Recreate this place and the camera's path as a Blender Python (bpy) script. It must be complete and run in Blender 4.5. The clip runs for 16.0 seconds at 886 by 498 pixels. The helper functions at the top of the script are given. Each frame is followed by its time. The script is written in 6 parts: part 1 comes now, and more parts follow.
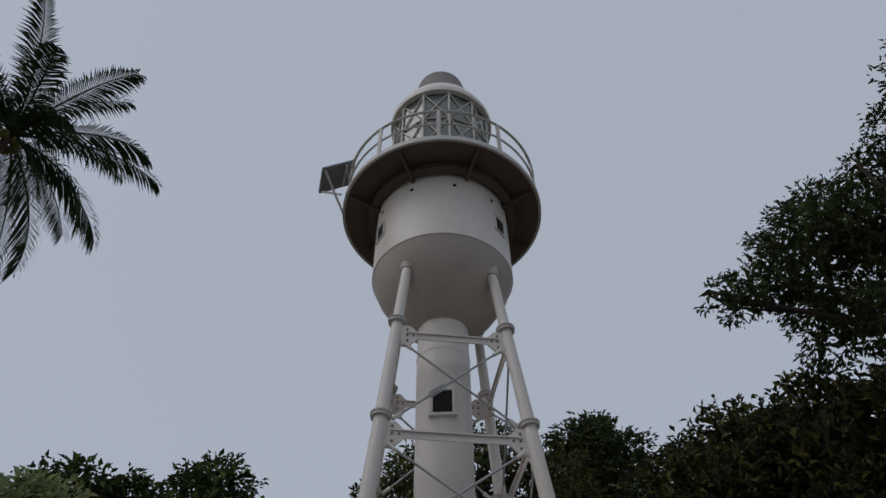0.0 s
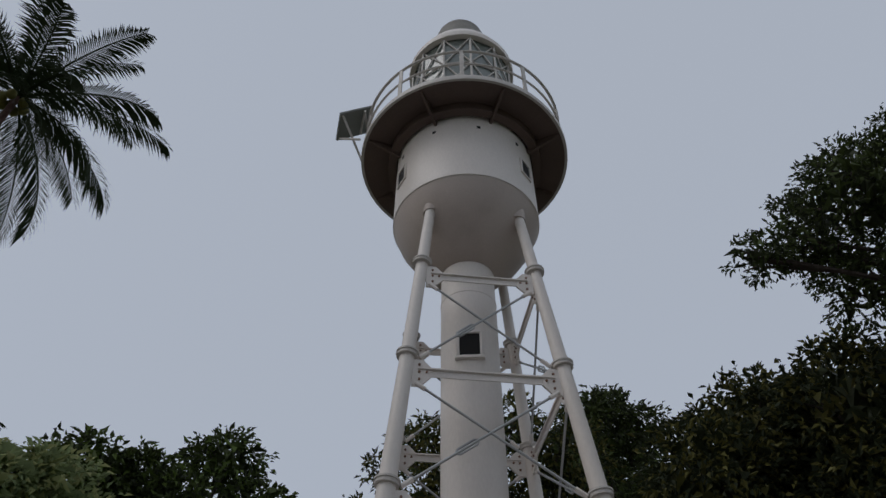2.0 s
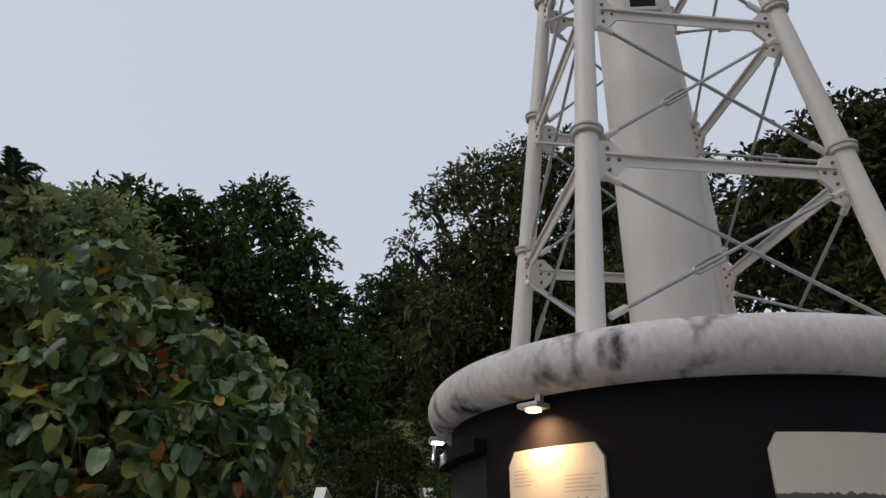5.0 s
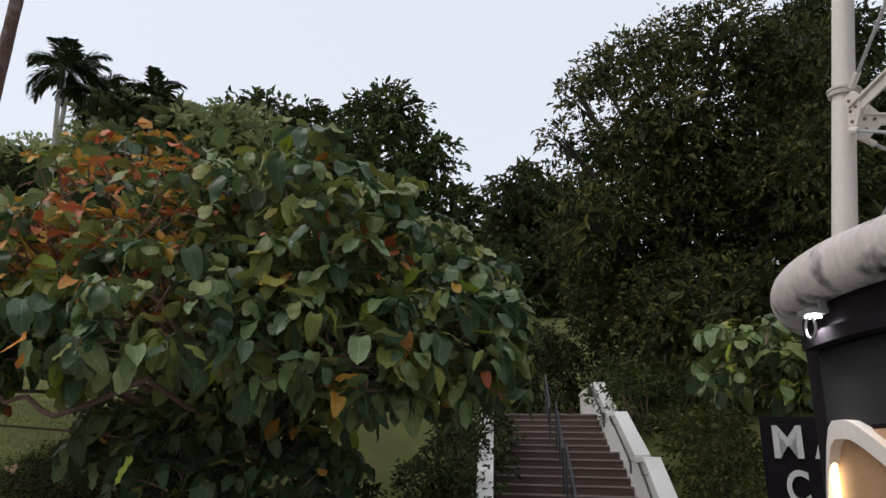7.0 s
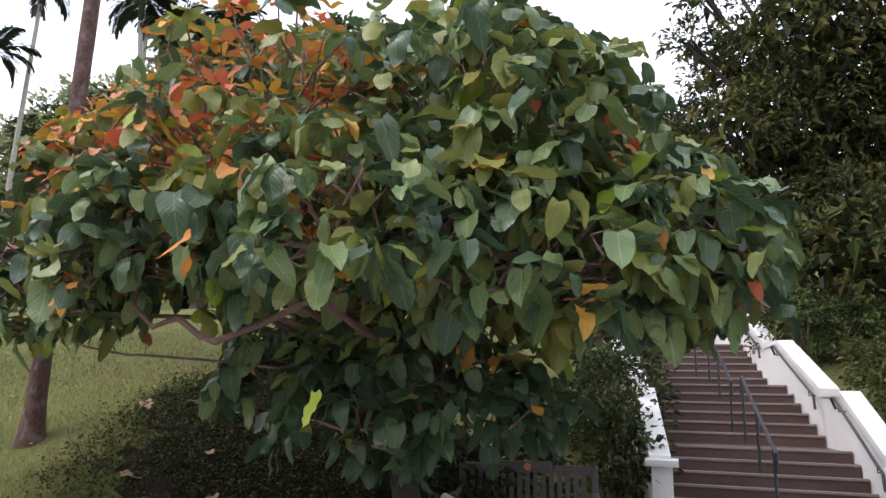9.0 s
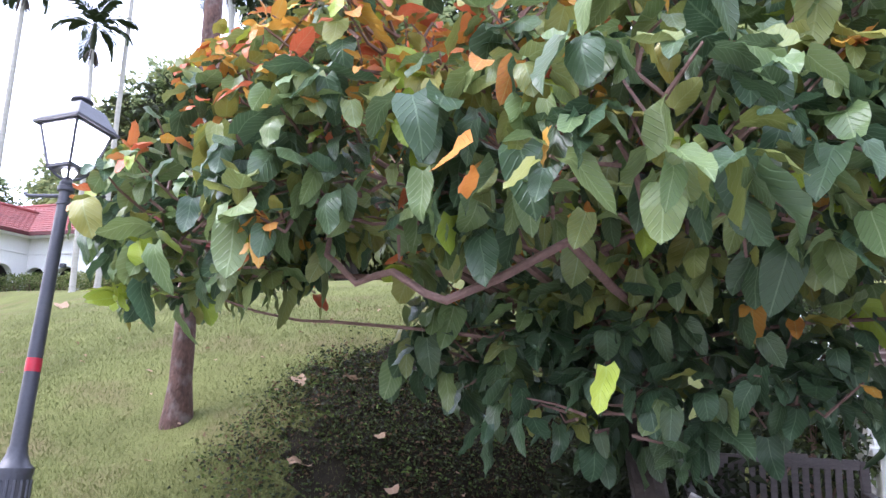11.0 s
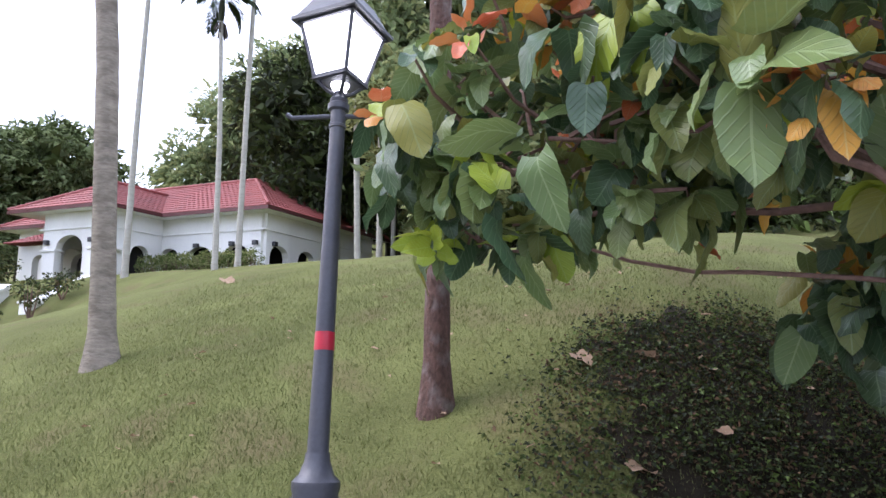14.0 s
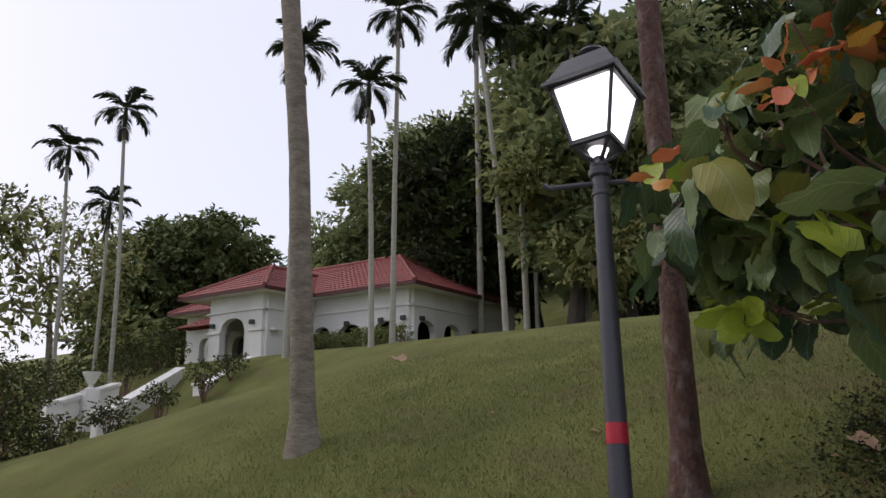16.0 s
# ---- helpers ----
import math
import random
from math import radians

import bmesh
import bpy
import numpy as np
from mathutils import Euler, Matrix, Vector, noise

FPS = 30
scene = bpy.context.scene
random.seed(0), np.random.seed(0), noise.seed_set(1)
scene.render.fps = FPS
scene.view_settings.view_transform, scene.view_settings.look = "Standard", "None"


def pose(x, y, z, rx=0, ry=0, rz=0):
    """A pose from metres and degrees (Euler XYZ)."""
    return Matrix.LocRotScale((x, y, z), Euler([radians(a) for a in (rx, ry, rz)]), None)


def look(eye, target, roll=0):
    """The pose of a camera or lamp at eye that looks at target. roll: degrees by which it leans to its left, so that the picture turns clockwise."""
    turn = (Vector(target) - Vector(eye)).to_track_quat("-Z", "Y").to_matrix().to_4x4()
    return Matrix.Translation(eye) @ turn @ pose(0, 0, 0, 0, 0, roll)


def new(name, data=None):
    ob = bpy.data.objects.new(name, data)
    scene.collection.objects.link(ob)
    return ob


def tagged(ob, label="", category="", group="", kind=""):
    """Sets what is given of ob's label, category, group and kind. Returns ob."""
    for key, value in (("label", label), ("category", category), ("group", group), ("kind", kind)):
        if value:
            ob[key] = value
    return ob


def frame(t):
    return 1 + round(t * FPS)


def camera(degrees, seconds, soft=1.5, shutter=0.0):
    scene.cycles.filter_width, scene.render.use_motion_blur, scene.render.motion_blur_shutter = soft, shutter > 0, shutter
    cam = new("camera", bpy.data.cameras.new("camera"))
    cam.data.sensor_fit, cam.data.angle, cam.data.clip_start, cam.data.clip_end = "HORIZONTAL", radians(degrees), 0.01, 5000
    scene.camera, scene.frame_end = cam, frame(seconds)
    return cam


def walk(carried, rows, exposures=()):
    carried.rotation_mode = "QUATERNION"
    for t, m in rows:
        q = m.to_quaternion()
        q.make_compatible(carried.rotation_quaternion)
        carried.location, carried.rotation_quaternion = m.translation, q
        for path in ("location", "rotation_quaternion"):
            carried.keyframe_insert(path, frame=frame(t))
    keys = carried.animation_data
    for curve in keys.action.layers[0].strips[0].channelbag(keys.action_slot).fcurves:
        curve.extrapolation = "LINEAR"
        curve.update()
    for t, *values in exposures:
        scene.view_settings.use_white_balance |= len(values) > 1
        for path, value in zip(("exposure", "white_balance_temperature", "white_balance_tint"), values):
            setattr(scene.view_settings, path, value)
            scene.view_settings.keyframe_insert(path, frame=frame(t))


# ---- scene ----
cam = camera(65.0, 16.0)
PATH = [
    (0, (-0.994, 1.92, 1.638), (-1.015, 3.306, 3.079), -0.6),
    (0.5, (-0.98, 1.951, 1.617), (-1.004, 3.33, 3.066), -0.6),
    (1, (-1.027, 2.061, 1.599), (-1.055, 3.446, 3.041), -0.4),
    (1.5, (-1.121, 2.226, 1.568), (-1.158, 3.628, 2.994), -0.0),
    (2, (-1.202, 2.455, 1.556), (-1.245, 3.878, 2.961), 0.1),
    (2.5, (-1.353, 2.698, 1.545), (-1.403, 4.156, 2.913), 0.2),
    (3, (-1.54, 2.884, 1.528), (-1.603, 4.42, 2.807), 0.5),
    (3.5, (-1.692, 3.082, 1.523), (-1.759, 4.707, 2.687), 0.4),
    (3.7, (-1.743, 3.181, 1.526), (-1.814, 4.835, 2.649), 0.4),
    (5.8, (-2.928, 3.997, 1.51), (-3.065, 5.859, 2.228), 1.2),
    (6, (-3.034, 4.035, 1.522), (-3.205, 5.903, 2.218), 1.1),
    (6.5, (-3.375, 4.194, 1.515), (-3.677, 6.061, 2.166), 1.1),
    (7, (-3.716, 4.374, 1.505), (-4.13, 6.24, 2.095), 1.2),
    (7.5, (-4.066, 4.65, 1.519), (-4.538, 6.516, 2.06), 1.3),
    (8, (-4.429, 4.914, 1.512), (-4.947, 6.778, 2.02), 1.3),
    (8.2, (-4.583, 5.026, 1.509), (-5.115, 6.892, 1.994), 1.3),
    (10.3, (-6.123, 6.012, 1.482), (-6.859, 7.836, 1.844), 1.4),
    (10.5, (-6.254, 6.058, 1.477), (-7.004, 7.877, 1.836), 1.5),
    (11, (-6.648, 6.196, 1.471), (-7.445, 7.998, 1.812), 1.4),
    (11.5, (-6.98, 6.337, 1.438), (-7.811, 8.127, 1.76), 1.2),
    (12, (-7.308, 6.449, 1.399), (-8.161, 8.232, 1.699), 1.0),
    (12.5, (-7.655, 6.621, 1.423), (-8.555, 8.386, 1.7), 0.8),
    (13, (-8.001, 6.712, 1.403), (-8.951, 8.451, 1.669), 0.6),
    (13.5, (-8.36, 6.749, 1.394), (-9.345, 8.47, 1.655), 0.7),
    (14, (-8.75, 6.76, 1.431), (-9.779, 8.454, 1.7), 0.7),
    (14.5, (-9.074, 6.729, 1.484), (-10.13, 8.401, 1.781), 0.7),
    (15, (-9.34, 6.717, 1.489), (-10.434, 8.356, 1.83), 0.5),
    (15.5, (-9.481, 6.685, 1.512), (-10.639, 8.264, 1.919), 0.1),
    (16, (-9.51, 6.574, 1.522), (-10.806, 8.025, 1.984), -0.4),
]
walk(cam, [(t, look(eye, target, roll)) for t, eye, target, roll in PATH],
     exposures=[(0.0, -1.22, 6150, 12), (3.7, -0.98, 6250, 11), (5.8, -0.5, 6400, 12), (6.6, -0.35, 6500, 12), (7.4, -0.15, 6600, 13), (8.2, 0.1, 6600, 14), (10.3, 1.95, 5600, 23), (11.5, 1.85, 5600, 23), (13.0, 1.5, 5600, 21), (14.5, 1.0, 5950, 20), (15.0, 0.52, 6300, 17), (16.0, -0.25, 6500, 18)])

# ---- world and lights ----
world = bpy.data.worlds.new("sky")
scene.world = world
world.use_nodes = True
wn, wl = world.node_tree.nodes, world.node_tree.links
sky = wn.new("ShaderNodeTexSky")
sky.sky_type = "NISHITA"
sky.sun_disc = False
sky.sun_elevation = radians(30)
sky.sun_rotation = radians(250)
sky.air_density, sky.dust_density, sky.ozone_density = 1.0, 3.5, 1.0
cloud = wn.new("ShaderNodeMix")
cloud.data_type = "RGBA"
cloud.inputs["Factor"].default_value = 0.72
cloud.inputs["B"].default_value = (11.5, 12.3, 13.4, 1)
wl.new(sky.outputs["Color"], cloud.inputs["A"])
wl.new(cloud.outputs["Result"], wn["Background"].inputs["Color"])
wn["Background"].inputs["Strength"].default_value = 0.105

sun = new("sun", bpy.data.lights.new("sun", "SUN"))
sun.data.energy, sun.data.angle, sun.data.color = 1.0, radians(30), (1.0, 0.95, 0.88)
sun.matrix_world = look((-27, -18, 40), (0, 0, 0))


# ---- materials ----
def mat(name, colour, rough=0.6, metal=0.0, vary=0.25, scale=6.0, bump=0.2, fine=60.0, island=0.0, obj=0.0, spec=0.5,
        stain=None, stain_amount=0.5, stain_scale=2.0, translucent=0.0, stretch=(1, 1, 1)):
    """A node material: two noises vary the colour, the finer one gives relief; stain lays a second colour over in patches."""
    m = bpy.data.materials.new(name)
    m.use_nodes = True
    n, l = m.node_tree.nodes, m.node_tree.links
    b = n["Principled BSDF"]
    co = n.new("ShaderNodeTexCoord")
    mp = n.new("ShaderNodeMapping")
    mp.inputs["Scale"].default_value = stretch
    l.new(co.outputs["Object"], mp.inputs["Vector"])
    n1, n2 = n.new("ShaderNodeTexNoise"), n.new("ShaderNodeTexNoise")
    for k, s in ((n1, scale), (n2, fine)):
        k.inputs["Scale"].default_value = s
        k.inputs["Detail"].default_value = 5
        l.new(mp.outputs["Vector"], k.inputs["Vector"])
    add = n.new("ShaderNodeMath")
    add.operation = "ADD"
    l.new(n1.outputs["Fac"], add.inputs[0])
    l.new(n2.outputs["Fac"], add.inputs[1])
    last = add
    for amount, kind, out in ((island, "ShaderNodeNewGeometry", "Random Per Island"), (obj, "ShaderNodeObjectInfo", "Random")):
        if amount:
            g = n.new(kind)
            ma = n.new("ShaderNodeMath")
            ma.operation = "MULTIPLY_ADD"
            ma.inputs[1].default_value = amount
            l.new(g.outputs[out], ma.inputs[0])
            l.new(last.outputs[0], ma.inputs[2])
            last = ma
    ramp = n.new("ShaderNodeMapRange")
    ramp.inputs["From Min"].default_value, ramp.inputs["From Max"].default_value = 0.6, 1.4 + island + obj
    ramp.inputs["To Min"].default_value, ramp.inputs["To Max"].default_value = 1 - vary, 1 + vary
    l.new(last.outputs[0], ramp.inputs["Value"])
    mul = n.new("ShaderNodeVectorMath")
    mul.operation = "SCALE"
    mul.inputs[0].default_value = colour
    l.new(ramp.outputs["Result"], mul.inputs["Scale"])
    col = mul.outputs["Vector"]
    if stain:
        ns = n.new("ShaderNodeTexNoise")
        ns.inputs["Scale"].default_value, ns.inputs["Detail"].default_value = stain_scale, 6
        l.new(mp.outputs["Vector"], ns.inputs["Vector"])
        sr = n.new("ShaderNodeMapRange")
        sr.inputs["From Min"].default_value, sr.inputs["From Max"].default_value = 0.52, 0.7
        sr.inputs["To Max"].default_value = stain_amount
        l.new(ns.outputs["Fac"], sr.inputs["Value"])
        mx = n.new("ShaderNodeMix")
        mx.data_type = "RGBA"
        mx.inputs["B"].default_value = (*stain, 1)
        l.new(sr.outputs["Result"], mx.inputs["Factor"])
        l.new(col, mx.inputs["A"])
        col = mx.outputs["Result"]
    l.new(col, b.inputs["Base Color"])
    b.inputs["Roughness"].default_value, b.inputs["Metallic"].default_value = rough, metal
    b.inputs["Specular IOR Level"].default_value = spec
    if bump:
        bp = n.new("ShaderNodeBump")
        bp.inputs["Strength"].default_value, bp.inputs["Distance"].default_value = bump, 0.02
        l.new(n2.outputs["Fac"], bp.inputs["Height"])
        l.new(bp.outputs["Normal"], b.inputs["Normal"])
    if translucent:
        tr, ms = n.new("ShaderNodeBsdfTranslucent"), n.new("ShaderNodeMixShader")
        ms.inputs["Fac"].default_value = translucent
        l.new(col, tr.inputs["Color"])
        l.new(b.outputs["BSDF"], ms.inputs[1])
        l.new(tr.outputs["BSDF"], ms.inputs[2])
        l.new(ms.outputs["Shader"], n["Material Output"].inputs["Surface"])
    return m


def leaf_mat(name, colour, vein, edge, rough=0.42, holes=0.0):
    """A large leaf: pale midrib and side veins along its UV, colour drifting to another at patches."""
    m = bpy.data.materials.new(name)
    m.use_nodes = True
    n, l = m.node_tree.nodes, m.node_tree.links
    b = n["Principled BSDF"]
    uv = n.new("ShaderNodeUVMap")
    sp = n.new("ShaderNodeSeparateXYZ")
    l.new(uv.outputs["UV"], sp.inputs["Vector"])

    def math_node(op, a, c=None):
        k = n.new("ShaderNodeMath")
        k.operation = op
        for i, v in ((0, a), (1, c)):
            if v is None:
                continue
            if isinstance(v, (int, float)):
                k.inputs[i].default_value = v
            else:
                l.new(v, k.inputs[i])
        return k.outputs[0]

    side = math_node("ABSOLUTE", math_node("SUBTRACT", sp.outputs["Y"], 0.5))
    wave = math_node("SINE", math_node("MULTIPLY", math_node("SUBTRACT", sp.outputs["X"], math_node("MULTIPLY", side, 0.9)), 44.0))
    ribs = math_node("POWER", math_node("MAXIMUM", wave, 0.0), 8.0)
    mid = math_node("LESS_THAN", side, 0.018)
    lines = math_node("MAXIMUM", math_node("MULTIPLY", ribs, 0.55), mid)
    co = n.new("ShaderNodeTexCoord")
    nz = n.new("ShaderNodeTexNoise")
    nz.inputs["Scale"].default_value, nz.inputs["Detail"].default_value = 9.0, 4
    l.new(co.outputs["Object"], nz.inputs["Vector"])
    g, oi = n.new("ShaderNodeNewGeometry"), n.new("ShaderNodeObjectInfo")
    rnd = math_node("FRACT", math_node("ADD", g.outputs["Random Per Island"], oi.outputs["Random"]))
    mix1 = n.new("ShaderNodeMix")
    mix1.data_type = "RGBA"
    mix1.inputs["A"].default_value, mix1.inputs["B"].default_value = (*colour, 1), (*edge, 1)
    l.new(math_node("MULTIPLY", math_node("MULTIPLY", rnd, rnd), math_node("ADD", nz.outputs["Fac"], 0.25)), mix1.inputs["Factor"])
    mix2 = n.new("ShaderNodeMix")
    mix2.data_type = "RGBA"
    mix2.inputs["B"].default_value = (*vein, 1)
    l.new(mix1.outputs["Result"], mix2.inputs["A"])
    l.new(math_node("MULTIPLY", lines, 0.6), mix2.inputs["Factor"])
    l.new(mix2.outputs["Result"], b.inputs["Base Color"])
    b.inputs["Roughness"].default_value = rough
    bp = n.new("ShaderNodeBump")
    bp.inputs["Strength"].default_value, bp.inputs["Distance"].default_value = 0.6, 0.006
    bp.invert = True
    l.new(math_node("ADD", lines, math_node("MULTIPLY", nz.outputs["Fac"], 0.6)), bp.inputs["Height"])
    l.new(bp.outputs["Normal"], b.inputs["Normal"])
    tr, ms = n.new("ShaderNodeBsdfTranslucent"), n.new("ShaderNodeMixShader")
    ms.inputs["Fac"].default_value = 0.22
    l.new(mix2.outputs["Result"], tr.inputs["Color"])
    l.new(b.outputs["BSDF"], ms.inputs[1])
    l.new(tr.outputs["BSDF"], ms.inputs[2])
    l.new(ms.outputs["Shader"], n["Material Output"].inputs["Surface"])
    return m


def glow(name, colour, strength):
    m = bpy.data.materials.new(name)
    m.use_nodes = True
    b = m.node_tree.nodes["Principled BSDF"]
    b.inputs["Base Color"].default_value = (*colour, 1)
    b.inputs["Emission Color"].default_value = (*colour, 1)
    b.inputs["Emission Strength"].default_value = strength
    return m


WHITE_PAINT = mat("white_paint", (0.72, 0.665, 0.62), 0.45, vary=0.07, scale=1.5, bump=0.05, stain=(0.42, 0.36, 0.28), stain_amount=0.35, stain_scale=1.1, stretch=(1, 1, 0.35))
WHITE_WALL = mat("white_render", (0.78, 0.77, 0.74), 0.8, vary=0.07, scale=0.8, bump=0.25, fine=40, stain=(0.5, 0.47, 0.42), stain_amount=0.4, stain_scale=0.5, stretch=(1, 1, 0.4))
DECK_BROWN = mat("dark_underside_brown", (0.115, 0.078, 0.064), 0.6, vary=0.2, scale=2.0, bump=0.1)
RAIL_PAINT = mat("rail_paint", (0.52, 0.485, 0.45), 0.45, vary=0.1, bump=0.08)
BOWL_PAINT = mat("beige_bowl_paint", (0.48, 0.41, 0.365), 0.5, vary=0.08, scale=1.2, bump=0.05, stain=(0.3, 0.24, 0.2), stain_amount=0.4, stain_scale=1.5)
CAP_RENDER = mat("stained_cap_render", (0.64, 0.58, 0.56), 0.85, vary=0.22, scale=3, bump=0.35, fine=30, stain=(0.035, 0.031, 0.030), stain_amount=1.0, stain_scale=6.5, stretch=(1, 1, 0.6))
DARK_WALL = mat("dark_purple_wall_paint", (0.012, 0.009, 0.012), 0.9, spec=0.12, vary=0.2, scale=2, bump=0.08)
BLACK_METAL = mat("black_metal", (0.035, 0.035, 0.042), 0.4, vary=0.2, bump=0.08, fine=25)
LAMP_METAL = mat("grey_lamp_paint", (0.058, 0.058, 0.072), 0.42, vary=0.2, scale=3, bump=0.1, stain=(0.12, 0.11, 0.1), stain_amount=0.3, stain_scale=5)
RED_TAPE = mat("red_tape", (0.45, 0.02, 0.04), 0.4, vary=0.12, bump=0.05)
STEEL = mat("dull_steel", (0.4, 0.4, 0.4), 0.4, metal=0.6, vary=0.15, bump=0.05)
BOLT = mat("rusty_bolt", (0.22, 0.12, 0.08), 0.7, vary=0.3, bump=0.1)
SOLAR = mat("solar_panel_back", (0.18, 0.19, 0.17), 0.5, vary=0.12, bump=0.03)
GLASS_DIM = mat("lantern_glass", (0.16, 0.18, 0.165), 0.12, vary=0.15, scale=2, bump=0.0)
# Near-black for openings and rooms: their unlit depth is put into the colour.
BLACK = mat("unlit_interior_black", (0.012, 0.011, 0.011), 0.9, vary=0.1, bump=0)
TILE_RED = mat("red_roof_tile", (0.27, 0.070, 0.062), 0.65, vary=0.22, scale=3, bump=0.3, fine=30, island=0.5, stain=(0.14, 0.05, 0.045), stain_amount=0.45, stain_scale=0.9)
FASCIA = mat("dark_red_fascia", (0.09, 0.025, 0.025), 0.6, vary=0.2, bump=0.1)
STEP_BROWN = mat("brown_step_tile", (0.10, 0.058, 0.046), 0.7, vary=0.22, scale=4, bump=0.25, obj=0.4, stain=(0.12, 0.085, 0.075), stain_amount=0.5, stain_scale=2.0)
STEP_EDGE = mat("pale_step_nosing", (0.25, 0.20, 0.175), 0.7, vary=0.2, bump=0.2)
WOOD_GREY = mat("weathered_teak", (0.12, 0.10, 0.095), 0.75, vary=0.35, scale=5, bump=0.4, fine=50, stretch=(1, 6, 6))
PAVING = mat("grey_paving", (0.26, 0.25, 0.24), 0.85, vary=0.2, scale=2, bump=0.3)
LAWN = mat("mown_lawn", (0.130, 0.138, 0.046), 0.95, vary=0.42, scale=0.9, bump=1.0, fine=55, spec=0.1, stain=(0.145, 0.115, 0.058), stain_amount=0.75, stain_scale=1.3)
GRASS = mat("grass_blades", (0.158, 0.172, 0.058), 0.7, vary=0.5, scale=1.0, bump=0, island=0.9, spec=0.2, translucent=0.2)
LITTER = mat("brown_leaf_litter", (0.13, 0.085, 0.05), 0.9, vary=0.4, scale=5, bump=0, island=0.8, spec=0.1)
# Litter soil made near-black: the shade under the fig is in its colour.
SHADED_SOIL = mat("shaded_litter_soil", (0.026, 0.021, 0.014), 0.95, vary=0.45, scale=6, bump=0.8, spec=0.1)
BARK_RED = mat("reddish_palm_bark", (0.105, 0.056, 0.043), 0.9, vary=0.6, scale=11, bump=1.0, fine=34, stretch=(1.3, 1.3, 0.8), stain=(0.22, 0.18, 0.165), stain_amount=0.7, stain_scale=8)
BARK_GREY = mat("ringed_palm_bark", (0.24, 0.205, 0.16), 0.9, vary=0.45, scale=4, bump=0.7, fine=12, stretch=(1.2, 1.2, 3.5), stain=(0.13, 0.10, 0.075), stain_amount=0.7, stain_scale=2.6)
BARK_PALE = mat("pale_slim_palm_bark", (0.36, 0.34, 0.29), 0.9, vary=0.25, scale=3, bump=0.4, fine=20, stretch=(0.6, 0.6, 4))
BARK_DARK = mat("dark_bark", (0.055, 0.042, 0.034), 0.9, vary=0.35, scale=4, bump=0.8, fine=25)
TWIG = mat("brown_branch", (0.21, 0.125, 0.10), 0.8, vary=0.3, scale=6, bump=0.5, fine=40)
FROND = mat("palm_frond_green", (0.024, 0.036, 0.014), 0.7, vary=0.3, bump=0.0, island=0.5, spec=0.15, translucent=0.15)
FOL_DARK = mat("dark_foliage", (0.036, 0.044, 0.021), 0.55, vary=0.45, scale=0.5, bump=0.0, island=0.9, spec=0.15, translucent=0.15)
FOL_MID = mat("mid_foliage", (0.066, 0.088, 0.028), 0.55, vary=0.45, scale=0.5, bump=0.0, island=0.9, spec=0.15, translucent=0.15)
FOL_OLIVE = mat("olive_foliage", (0.125, 0.118, 0.036), 0.55, vary=0.45, scale=0.5, bump=0.0, island=0.9, spec=0.15, translucent=0.15)
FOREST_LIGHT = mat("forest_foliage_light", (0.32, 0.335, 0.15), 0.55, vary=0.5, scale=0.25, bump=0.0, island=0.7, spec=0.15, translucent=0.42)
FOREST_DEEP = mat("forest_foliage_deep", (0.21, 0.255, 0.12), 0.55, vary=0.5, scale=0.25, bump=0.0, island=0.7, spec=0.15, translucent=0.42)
FOL_FRESH = mat("fresh_foliage", (0.105, 0.150, 0.036), 0.55, vary=0.4, scale=0.5, bump=0.0, island=0.9, spec=0.15, translucent=0.15)
LEAF_GREEN = leaf_mat("fig_leaf_green", (0.15, 0.225, 0.080), (0.33, 0.41, 0.20), (0.27, 0.28, 0.08), 0.36)
# Deep green also carries painted shade on the fig's lowest leaves.
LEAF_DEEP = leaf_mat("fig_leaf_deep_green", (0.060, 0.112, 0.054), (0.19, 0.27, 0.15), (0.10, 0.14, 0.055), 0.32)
LEAF_OLIVE = leaf_mat("fig_leaf_olive", (0.225, 0.26, 0.065), (0.34, 0.37, 0.14), (0.36, 0.29, 0.05))
LEAF_LIME = leaf_mat("fig_leaf_lime", (0.33, 0.44, 0.045), (0.38, 0.48, 0.12), (0.32, 0.36, 0.03))
LEAF_GOLD = leaf_mat("fig_leaf_gold", (0.66, 0.36, 0.05), (0.6, 0.44, 0.16), (0.55, 0.18, 0.05))
LEAF_RED = leaf_mat("fig_leaf_copper_red", (0.60, 0.14, 0.06), (0.58, 0.26, 0.14), (0.62, 0.28, 0.08))
LEAF_ORANGE = leaf_mat("withered_leaf_orange", (0.62, 0.24, 0.02), (0.5, 0.2, 0.03), (0.45, 0.12, 0.02), rough=0.7)
LEAF_BROWN = leaf_mat("fallen_leaf_tan", (0.36, 0.24, 0.15), (0.45, 0.33, 0.22), (0.25, 0.14, 0.08), rough=0.8)


# ---- building helpers ----
def thing(name, place, label, category, group="", kind="", rz=0.0):
    ob = new(name)
    ob.empty_display_size = 0.2
    ob.matrix_basis = pose(*place, 0, 0, rz)
    return tagged(ob, label, category, group, kind)


def mesh_of(name, bm, mats, smooth=True):
    me = bpy.data.meshes.new(name)
    bm.normal_update()
    bm.to_mesh(me)
    bm.free()
    for m in mats if isinstance(mats, (list, tuple)) else [mats]:
        me.materials.append(m)
    if smooth:
        me.shade_smooth()
        me.set_sharp_from_angle(angle=radians(35))
    return me


def part(name, bm, mats, parent, label="", smooth=True):
    ob = new(name, mesh_of(name, bm, mats, smooth) if isinstance(bm, bmesh.types.BMesh) else bm)
    ob.parent = parent
    return tagged(ob, label)


